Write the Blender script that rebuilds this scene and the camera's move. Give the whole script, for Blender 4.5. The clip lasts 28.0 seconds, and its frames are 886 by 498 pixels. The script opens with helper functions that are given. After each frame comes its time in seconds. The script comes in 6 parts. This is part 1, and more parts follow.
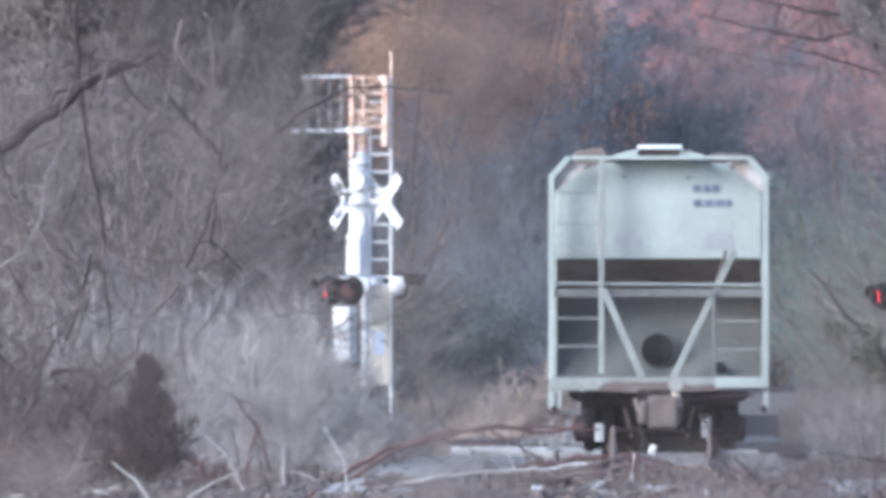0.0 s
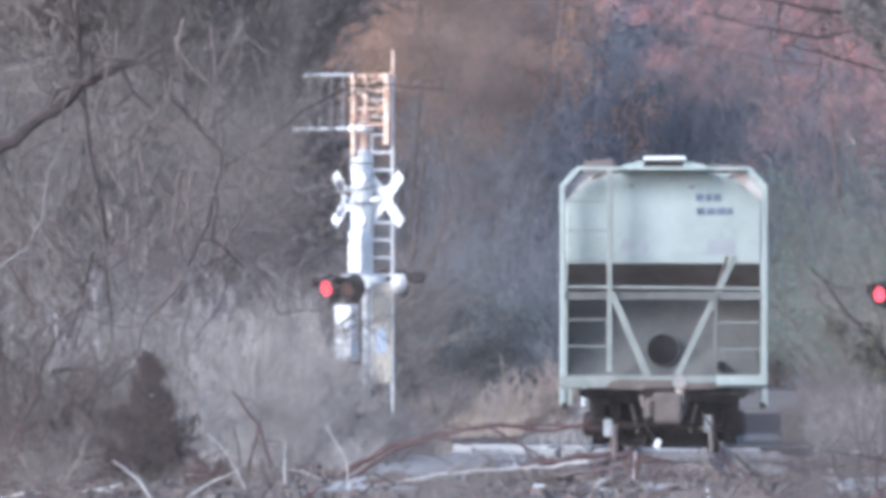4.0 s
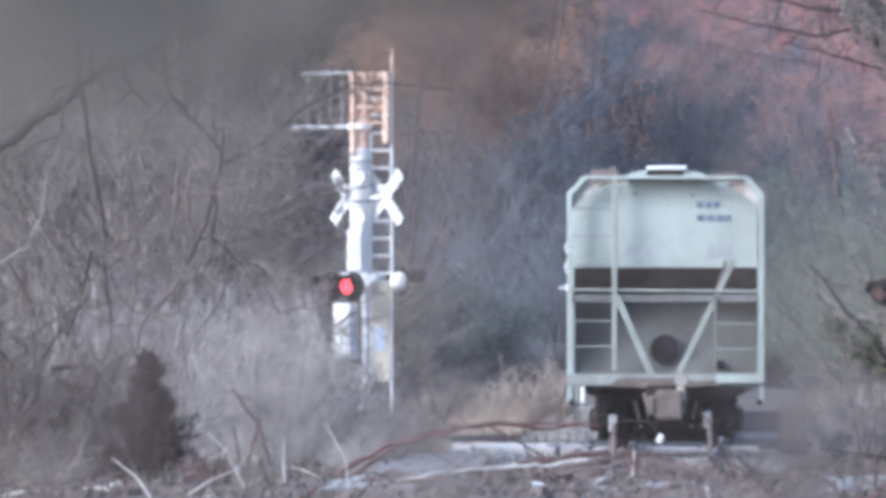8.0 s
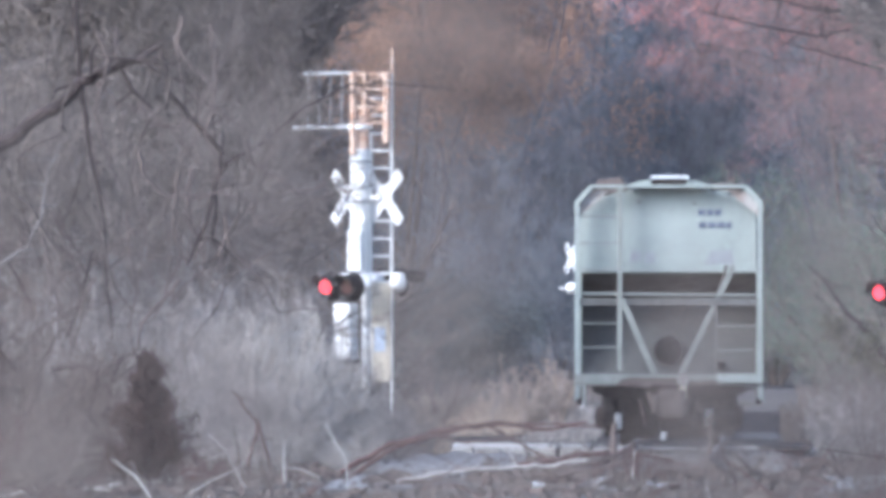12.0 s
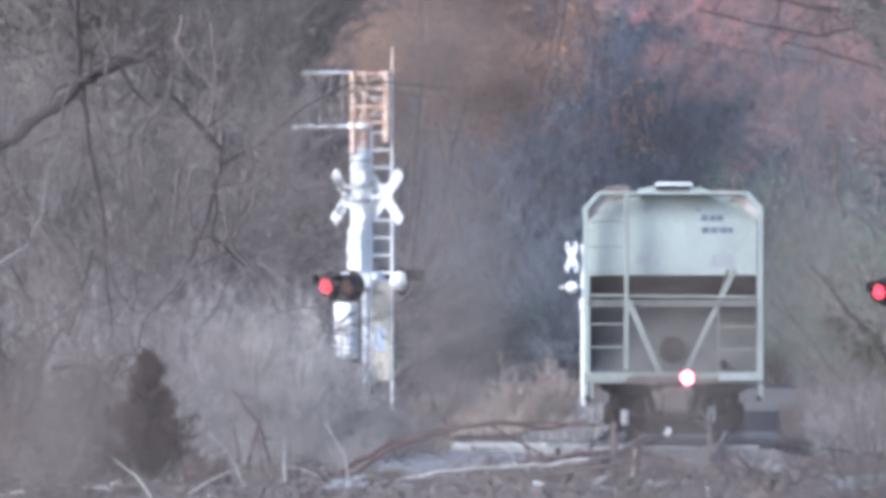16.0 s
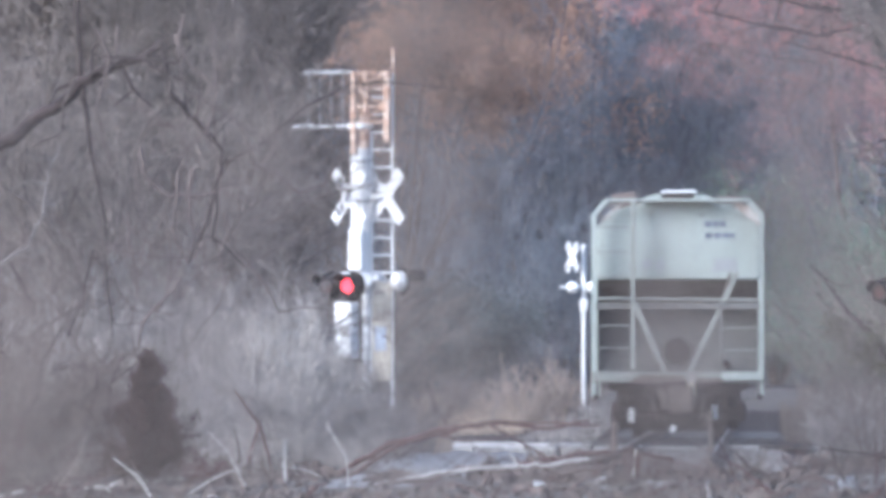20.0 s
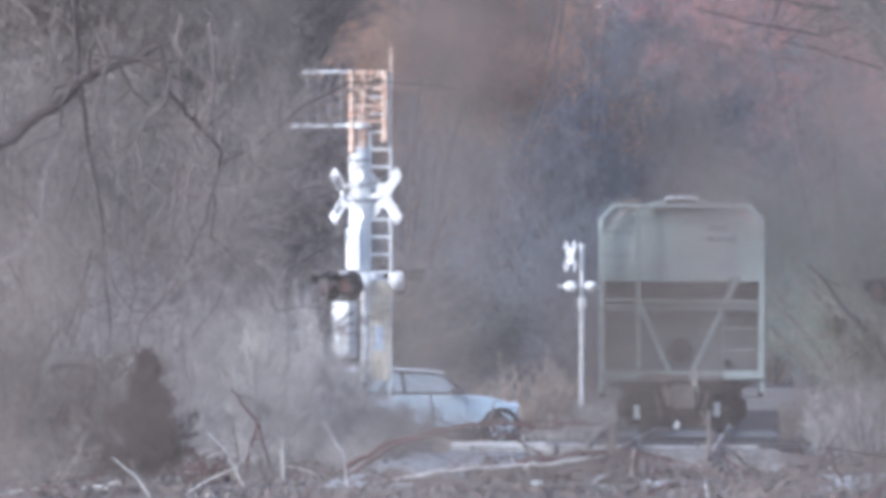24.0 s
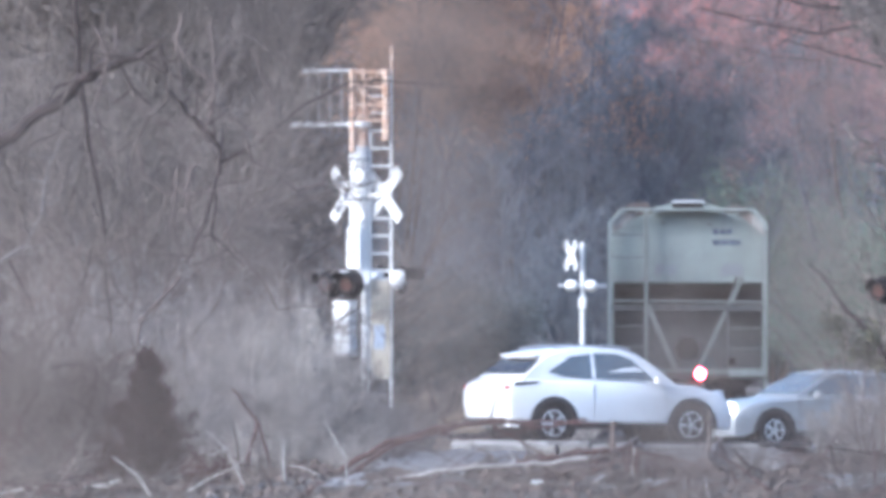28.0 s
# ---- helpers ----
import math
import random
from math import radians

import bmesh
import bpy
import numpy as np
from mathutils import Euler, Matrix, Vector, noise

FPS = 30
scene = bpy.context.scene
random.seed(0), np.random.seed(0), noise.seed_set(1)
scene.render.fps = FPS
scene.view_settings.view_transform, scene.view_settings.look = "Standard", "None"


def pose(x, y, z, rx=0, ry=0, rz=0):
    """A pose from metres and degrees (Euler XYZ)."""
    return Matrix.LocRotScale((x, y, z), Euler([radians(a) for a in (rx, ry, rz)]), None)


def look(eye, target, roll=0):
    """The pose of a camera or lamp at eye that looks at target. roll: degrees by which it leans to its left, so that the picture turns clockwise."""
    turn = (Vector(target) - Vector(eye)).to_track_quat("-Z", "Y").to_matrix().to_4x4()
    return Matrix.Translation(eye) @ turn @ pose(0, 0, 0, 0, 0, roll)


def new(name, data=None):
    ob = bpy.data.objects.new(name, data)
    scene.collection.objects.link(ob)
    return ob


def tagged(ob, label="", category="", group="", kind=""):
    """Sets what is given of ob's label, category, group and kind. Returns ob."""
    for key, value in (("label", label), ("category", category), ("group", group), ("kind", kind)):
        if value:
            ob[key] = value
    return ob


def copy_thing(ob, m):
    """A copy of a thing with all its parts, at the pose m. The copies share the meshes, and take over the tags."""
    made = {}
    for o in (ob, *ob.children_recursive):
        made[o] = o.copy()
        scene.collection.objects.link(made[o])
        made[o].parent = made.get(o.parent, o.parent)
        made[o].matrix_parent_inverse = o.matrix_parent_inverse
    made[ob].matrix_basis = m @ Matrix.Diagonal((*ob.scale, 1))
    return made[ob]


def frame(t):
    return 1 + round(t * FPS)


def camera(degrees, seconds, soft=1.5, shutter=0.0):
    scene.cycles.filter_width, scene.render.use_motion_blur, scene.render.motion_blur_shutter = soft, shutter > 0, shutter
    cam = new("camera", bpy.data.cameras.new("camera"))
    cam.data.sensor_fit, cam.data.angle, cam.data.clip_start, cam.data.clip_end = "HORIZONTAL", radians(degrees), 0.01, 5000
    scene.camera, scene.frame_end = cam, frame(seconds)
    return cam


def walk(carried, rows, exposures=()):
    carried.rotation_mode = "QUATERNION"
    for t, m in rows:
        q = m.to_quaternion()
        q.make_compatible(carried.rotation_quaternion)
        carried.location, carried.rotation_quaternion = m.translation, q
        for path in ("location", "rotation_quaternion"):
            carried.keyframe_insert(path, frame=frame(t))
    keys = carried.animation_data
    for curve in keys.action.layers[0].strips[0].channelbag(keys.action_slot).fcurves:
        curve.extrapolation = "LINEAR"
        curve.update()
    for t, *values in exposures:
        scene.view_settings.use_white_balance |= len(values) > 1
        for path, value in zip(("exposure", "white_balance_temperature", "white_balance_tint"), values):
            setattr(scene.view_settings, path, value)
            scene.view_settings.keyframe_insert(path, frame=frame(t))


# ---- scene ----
# Level track along +Y at x = TRACK; z = 0 is the rail head. The camera stands still, far off, on a long lens.
TRACK = -1.61
EYE = (0.0, 0.0, 1.30)
cam = camera(1.4727, 28.0, soft=4.6)
cam.data.dof.use_dof = True
cam.data.dof.focus_distance = 585.0
cam.data.dof.aperture_fstop = 18.0

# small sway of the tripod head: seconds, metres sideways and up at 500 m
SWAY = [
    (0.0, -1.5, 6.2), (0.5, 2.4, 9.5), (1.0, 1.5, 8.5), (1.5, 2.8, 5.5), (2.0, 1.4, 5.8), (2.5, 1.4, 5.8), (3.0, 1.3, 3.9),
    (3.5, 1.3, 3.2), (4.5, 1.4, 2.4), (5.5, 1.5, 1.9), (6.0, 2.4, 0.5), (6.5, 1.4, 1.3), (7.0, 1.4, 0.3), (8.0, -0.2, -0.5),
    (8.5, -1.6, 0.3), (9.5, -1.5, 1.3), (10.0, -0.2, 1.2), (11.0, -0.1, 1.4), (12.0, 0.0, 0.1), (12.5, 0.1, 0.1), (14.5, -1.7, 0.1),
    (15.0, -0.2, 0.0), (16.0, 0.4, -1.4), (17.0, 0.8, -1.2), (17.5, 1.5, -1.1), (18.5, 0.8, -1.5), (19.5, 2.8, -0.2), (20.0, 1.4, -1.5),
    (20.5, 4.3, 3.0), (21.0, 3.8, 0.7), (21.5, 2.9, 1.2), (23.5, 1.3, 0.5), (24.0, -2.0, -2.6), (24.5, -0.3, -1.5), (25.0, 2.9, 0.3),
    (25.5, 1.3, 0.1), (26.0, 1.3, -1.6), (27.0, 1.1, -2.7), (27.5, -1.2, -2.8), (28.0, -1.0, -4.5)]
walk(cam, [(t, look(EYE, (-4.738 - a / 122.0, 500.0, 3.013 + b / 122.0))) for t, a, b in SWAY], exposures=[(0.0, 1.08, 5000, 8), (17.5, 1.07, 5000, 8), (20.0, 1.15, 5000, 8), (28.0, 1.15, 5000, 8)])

# ---- light ----
world = bpy.data.worlds.new("sky")
scene.world = world
world.use_nodes = True
wn = world.node_tree.nodes
sky = wn.new("ShaderNodeTexSky")
sky.sky_type, sky.sun_disc = "NISHITA", False
SUN_EL, SUN_AZ = radians(30), radians(-126)     # low and hazy, from the left
sky.sun_elevation, sky.sun_rotation = SUN_EL, SUN_AZ
sky.dust_density = 3.0
wn["Background"].inputs["Strength"].default_value = 0.15
world.node_tree.links.new(sky.outputs[0], wn["Background"].inputs["Color"])
sun = new("sun", bpy.data.lights.new("sun", "SUN"))
sun.data.energy, sun.data.angle, sun.data.color = 2.3, radians(25), (1.0, 0.87, 0.73)
sun_way = Vector((math.sin(SUN_AZ) * math.cos(SUN_EL), math.cos(SUN_AZ) * math.cos(SUN_EL), math.sin(SUN_EL)))
sun.matrix_world = look(sun_way * 60 + Vector((0, 600, 0)), (0, 600, 0))


# ---- materials ----
def mat(name, dark, light, scale=6.0, rough=0.7, bump=0.2, metal=0.0, fine=8.0, vary=0.25, stretch=(1, 1, 1), spec=0.4, coat=0.0):
    """Two-scale noise between two colours, with a shade of its own for each object and island, and a fine bump."""
    m = bpy.data.materials.new(name)
    m.use_nodes = True
    n, l = m.node_tree.nodes, m.node_tree.links
    b = n["Principled BSDF"]
    tc, mp = n.new("ShaderNodeTexCoord"), n.new("ShaderNodeMapping")
    mp.inputs["Scale"].default_value = stretch
    l.new(tc.outputs["Object"], mp.inputs["Vector"])
    big, small = n.new("ShaderNodeTexNoise"), n.new("ShaderNodeTexNoise")
    big.inputs["Scale"].default_value, big.inputs["Detail"].default_value = scale, 5
    small.inputs["Scale"].default_value, small.inputs["Detail"].default_value = scale * fine, 4
    l.new(mp.outputs[0], big.inputs["Vector"]), l.new(mp.outputs[0], small.inputs["Vector"])
    mixn = n.new("ShaderNodeMath"); mixn.operation = "MULTIPLY_ADD"
    mixn.inputs[1].default_value = 0.4
    l.new(small.outputs[0], mixn.inputs[0]), l.new(big.outputs[0], mixn.inputs[2])
    ramp = n.new("ShaderNodeValToRGB")
    ramp.color_ramp.elements[0].position, ramp.color_ramp.elements[1].position = 0.45, 0.95
    ramp.color_ramp.elements[0].color, ramp.color_ramp.elements[1].color = (*dark, 1), (*light, 1)
    l.new(mixn.outputs[0], ramp.inputs[0])
    geo, info = n.new("ShaderNodeNewGeometry"), n.new("ShaderNodeObjectInfo")
    add = n.new("ShaderNodeMath"); add.operation = "ADD"
    l.new(geo.outputs["Random Per Island"], add.inputs[0]), l.new(info.outputs["Random"], add.inputs[1])
    rng = n.new("ShaderNodeMapRange")
    rng.inputs["From Max"].default_value = 2.0
    rng.inputs["To Min"].default_value, rng.inputs["To Max"].default_value = 1 - vary, 1 + vary
    l.new(add.outputs[0], rng.inputs["Value"])
    hsv = n.new("ShaderNodeHueSaturation")
    l.new(rng.outputs[0], hsv.inputs["Value"]), l.new(ramp.outputs[0], hsv.inputs["Color"])
    l.new(hsv.outputs[0], b.inputs["Base Color"])
    b.inputs["Roughness"].default_value, b.inputs["Metallic"].default_value = rough, metal
    b.inputs["Specular IOR Level"].default_value = spec
    b.inputs["Coat Weight"].default_value = coat
    if bump:
        bp = n.new("ShaderNodeBump")
        bp.inputs["Strength"].default_value, bp.inputs["Distance"].default_value = bump, 0.02
        l.new(small.outputs[0], bp.inputs["Height"]), l.new(bp.outputs[0], b.inputs["Normal"])
    return m


def glow(name, colour, strength):
    m = mat(name, colour, colour, vary=0, bump=0)
    b = m.node_tree.nodes["Principled BSDF"]
    b.inputs["Emission Color"].default_value = (*colour, 1)
    b.inputs["Emission Strength"].default_value = strength
    return m


M_GROUND = mat("leaf_litter_ground", (0.05, 0.042, 0.036), (0.14, 0.118, 0.102), 0.35, 0.95, 0.6, fine=14)
M_ASPHALT = mat("worn_asphalt", (0.022, 0.022, 0.025), (0.055, 0.054, 0.058), 0.5, 0.95, 0.3, fine=30, spec=0.08)
M_PALEBED = mat("pale_dusty_gravel", (0.12, 0.11, 0.105), (0.27, 0.252, 0.243), 2, 0.95, 0.6, fine=16)
M_BALLAST = mat("ballast_stone", (0.04, 0.038, 0.039), (0.11, 0.105, 0.105), 3, 0.9, 0.6)
M_TIE = mat("creosoted_tie", (0.05, 0.04, 0.035), (0.13, 0.105, 0.09), 3, 0.9, 0.4)
M_RAIL = mat("rail_steel", (0.08, 0.055, 0.045), (0.17, 0.12, 0.10), 3, 0.85, 0.2)
M_RAILTOP = mat("dull_rail_head", (0.16, 0.13, 0.12), (0.26, 0.23, 0.21), 3, 0.6, 0.05, 0.3)
M_CONCRETE = mat("sunlit_edge_concrete", (0.19, 0.182, 0.175), (0.34, 0.327, 0.312), 2.5, 0.9, 0.4)
M_DUST = mat("pale_lilac_dust", (0.175, 0.165, 0.16), (0.305, 0.29, 0.28), 0.9, 0.95, 0.4, fine=14)
M_VERGESHADE = mat("shade_dark_ballast", (0.015, 0.014, 0.017), (0.042, 0.039, 0.043), 2.5, 0.97, 0.6, fine=20, spec=0.05)
# earth lightened: sun on the road edge is put into its colour
M_EARTH = mat("sunlit_toned_earth", (0.34, 0.30, 0.26), (0.62, 0.58, 0.53), 1.2, 0.95, 0.5)
M_HOPPER = mat("weathered_grey_paint", (0.282, 0.312, 0.286), (0.418, 0.452, 0.42), 0.9, 0.6, 0.08, fine=12, vary=0.03)
M_HOPPER_MID = mat("weathered_grey_brace_paint", (0.19, 0.20, 0.18), (0.295, 0.306, 0.28), 2.0, 0.7, 0.1, vary=0.06)
# shade of the overhang is put into this grey, on top of grime
M_HOPPER_LOW = mat("grime_and_shade_grey_paint", (0.086, 0.083, 0.077), (0.178, 0.176, 0.164), 1.1, 0.7, 0.1, fine=10, vary=0.04)
M_STAINED = mat("rust_stained_grey_paint", (0.30, 0.22, 0.18), (0.52, 0.50, 0.48), 5, 0.7, 0.1, vary=0.06)
# shade of the end recess is put into this sooty brown
M_SOOTSHADE = mat("soot_and_shade_underside", (0.07, 0.057, 0.05), (0.155, 0.13, 0.117), 2, 0.85, 0.2, spec=0.08)
M_RUST = mat("rusty_steel", (0.02, 0.016, 0.016), (0.052, 0.04, 0.039), 5, 0.85, 0.3, spec=0.08)
M_DUSTRUST = mat("dusty_rust_casting", (0.085, 0.066, 0.059), (0.18, 0.145, 0.13), 4, 0.85, 0.3)
M_BLACK = mat("black_iron", (0.009, 0.008, 0.009), (0.026, 0.024, 0.025), 5, 0.7, 0.2, spec=0.08)
M_WALK = mat("galvanised_grating", (0.70, 0.71, 0.72), (0.85, 0.86, 0.87), 5, 0.45, 0.1, 0.2)
M_INK = mat("faded_dark_lettering", (0.09, 0.105, 0.15), (0.17, 0.19, 0.24), 8, 0.8, 0)
M_TAG = mat("faded_spray_paint", (0.27, 0.28, 0.295), (0.38, 0.39, 0.395), 6, 0.8, 0)
M_GLINT = mat("glint_bright_steel", (0.6, 0.6, 0.6), (0.8, 0.8, 0.8), 5, 0.35, 0.05, 0.5)
M_ALU = mat("aluminium_paint", (0.76, 0.755, 0.74), (0.90, 0.895, 0.88), 4, 0.45, 0.06, 0.12, vary=0.05)
M_ORANGEALU = mat("orange_streaked_aluminium", (0.52, 0.27, 0.16), (0.86, 0.70, 0.58), 7, 0.6, 0.1, 0.05, vary=0.1)
M_WHITE = mat("white_enamel", (0.72, 0.72, 0.72), (0.85, 0.85, 0.85), 4, 0.5, 0.04, vary=0.03)
M_TANPLATE = mat("buff_plate", (0.50, 0.44, 0.345), (0.65, 0.59, 0.48), 3, 0.7, 0.1)
M_BLUESIGN = mat("pale_blue_sign", (0.45, 0.52, 0.66), (0.62, 0.68, 0.78), 6, 0.5, 0)
M_LAMPOFF = mat("unlit_red_glass", (0.03, 0.006, 0.006), (0.05, 0.010, 0.010), 8, 0.3, 0)
M_LAMPON = glow("lit_red_glass", (1.0, 0.03, 0.045), 2.3)
M_EOTOFF = mat("clouded_lens", (0.22, 0.21, 0.195), (0.30, 0.285, 0.265), 8, 0.4, 0)
M_EOT = glow("red_marker_light", (1.0, 0.018, 0.030), 150.0)
M_CONE = mat("signal_grey", (0.30, 0.30, 0.31), (0.42, 0.42, 0.43), 5, 0.6, 0.05)

M_BARK = mat("grey_brown_bark", (0.045, 0.036, 0.032), (0.135, 0.11, 0.098), 4, 0.9, 0.5, stretch=(1, 1, 0.25), vary=0.35)
M_DARKBARK = mat("wet_dark_bark", (0.018, 0.013, 0.013), (0.052, 0.037, 0.035), 4, 0.9, 0.5, vary=0.2)
M_TWIG = mat("grey_brown_twigs", (0.090, 0.076, 0.069), (0.224, 0.188, 0.169), 3, 0.9, 0.1, vary=0.5)
M_PALE = mat("pale_dry_twigs", (0.160, 0.144, 0.137), (0.307, 0.278, 0.265), 3, 0.9, 0.1, vary=0.4)
M_TANGLE = mat("lilac_grey_twigs", (0.212, 0.193, 0.181), (0.38, 0.346, 0.325), 3, 0.9, 0.1, vary=0.4)
M_AMBER = mat("orange_tan_stalks", (0.22, 0.175, 0.15), (0.38, 0.31, 0.265), 3, 0.9, 0.1, vary=0.4)
# distance haze is put into the blue-grey of the far bark and twigs
M_FARBARK = mat("haze_blue_far_bark", (0.065, 0.068, 0.083), (0.13, 0.135, 0.16), 2, 0.95, 0.1, vary=0.3)
M_VEIL = mat("grey_green_dead_leaves", (0.072, 0.065, 0.059), (0.142, 0.129, 0.116), 2, 0.9, 0.1, vary=0.3)
M_STEM = mat("red_brown_stems", (0.065, 0.05, 0.046), (0.16, 0.125, 0.115), 3, 0.9, 0.1, vary=0.4)
# haze tone in the colour, as for the far bark
M_FARTWIG = mat("haze_blue_far_twigs", (0.105, 0.116, 0.137), (0.21, 0.228, 0.258), 2, 0.95, 0.1, vary=0.3)
M_HAZETWIG = mat("haze_grey_far_twigs", (0.13, 0.133, 0.155), (0.25, 0.252, 0.285), 2, 0.95, 0.1, vary=0.4)
M_OAKLEAF = mat("dry_brown_oak_leaves", (0.29, 0.178, 0.125), (0.50, 0.32, 0.232), 2, 0.8, 0.1, vary=0.45)
M_RUSTLEAF = mat("orange_dry_leaves", (0.29, 0.165, 0.112), (0.48, 0.295, 0.205), 2, 0.8, 0.1, vary=0.4)
M_BUD = mat("red_maple_buds", (0.25, 0.135, 0.135), (0.48, 0.275, 0.27), 2, 0.8, 0.1, vary=0.5)
M_REDBUD = mat("orange_red_maple_buds", (0.30, 0.105, 0.095), (0.54, 0.23, 0.20), 2, 0.8, 0.1, vary=0.5)
M_GREEN = mat("dull_green_leaves", (0.085, 0.118, 0.088), (0.165, 0.22, 0.165), 2, 0.8, 0.1, vary=0.15)
M_TEAL = mat("dark_evergreen_needles", (0.036, 0.048, 0.052), (0.085, 0.105, 0.108), 2, 0.85, 0.1, vary=0.3)
M_OLIVE = mat("olive_moss_leaves", (0.075, 0.072, 0.04), (0.165, 0.155, 0.09), 2, 0.8, 0.1, vary=0.4)
M_CEDAR = mat("winter_brown_cedar", (0.034, 0.022, 0.021), (0.088, 0.056, 0.052), 2, 0.9, 0.1, vary=0.4, spec=0.1)
M_LITTER = mat("grey_brown_dead_leaves", (0.075, 0.061, 0.054), (0.18, 0.147, 0.13), 2, 0.9, 0.1, vary=0.45)
M_HEAP = mat("damp_red_brown_leaves", (0.062, 0.046, 0.041), (0.17, 0.128, 0.112), 2, 0.9, 0.1, vary=0.5)
M_GRASS = mat("dry_tan_grass", (0.29, 0.22, 0.165), (0.50, 0.40, 0.305), 2, 0.9, 0.1, vary=0.4)
M_REDCANE = mat("red_brown_cane", (0.044, 0.020, 0.019), (0.11, 0.054, 0.05), 8, 0.8, 0.3)
M_DEADWOOD = mat("bleached_dead_wood", (0.36, 0.34, 0.325), (0.60, 0.575, 0.555), 6, 0.85, 0.3, stretch=(1, 1, 0.3))

M_TYRE = mat("tyre_rubber", (0.018, 0.018, 0.019), (0.04, 0.04, 0.042), 6, 0.85, 0.2, spec=0.08)
M_RIM = mat("alloy_wheel", (0.55, 0.55, 0.57), (0.72, 0.72, 0.74), 6, 0.35, 0.02, 0.5)
# the sky's reflection is put into the base colour of this glass
M_GLASS = mat("sky_toned_car_glass", (0.11, 0.13, 0.15), (0.17, 0.195, 0.215), 2, 0.12, 0, spec=0.9, vary=0.05)
M_DARKGLASS = mat("dark_privacy_glass", (0.012, 0.013, 0.016), (0.028, 0.03, 0.034), 2, 0.2, 0, spec=0.3, vary=0.05)
# paler still: reflected sky and brightness seen through, as colour
M_PALEGLASS = mat("painted_sky_car_glass", (0.42, 0.48, 0.50), (0.52, 0.58, 0.60), 2, 0.08, 0, spec=0.9, vary=0.05)
M_TRIM = mat("black_plastic_trim", (0.02, 0.02, 0.022), (0.045, 0.045, 0.05), 6, 0.6, 0.05)
M_TAIL = mat("red_tail_lens", (0.35, 0.03, 0.03), (0.5, 0.05, 0.05), 6, 0.2, 0)
M_TAILON = glow("lit_tail_lamp", (1.0, 0.05, 0.06), 2.0)
M_HEAD = mat("clear_lamp_lens", (0.75, 0.75, 0.76), (0.9, 0.9, 0.9), 6, 0.1, 0, 0.3)
M_HEADON = glow("lit_head_lamp", (1.0, 0.85, 0.66), 5.0)


def paint(name, colour):
    return mat(name, tuple(c * 0.93 for c in colour), tuple(min(1, c * 1.04) for c in colour), 0.8, 0.32, 0.0, vary=0.0, coat=0.6)


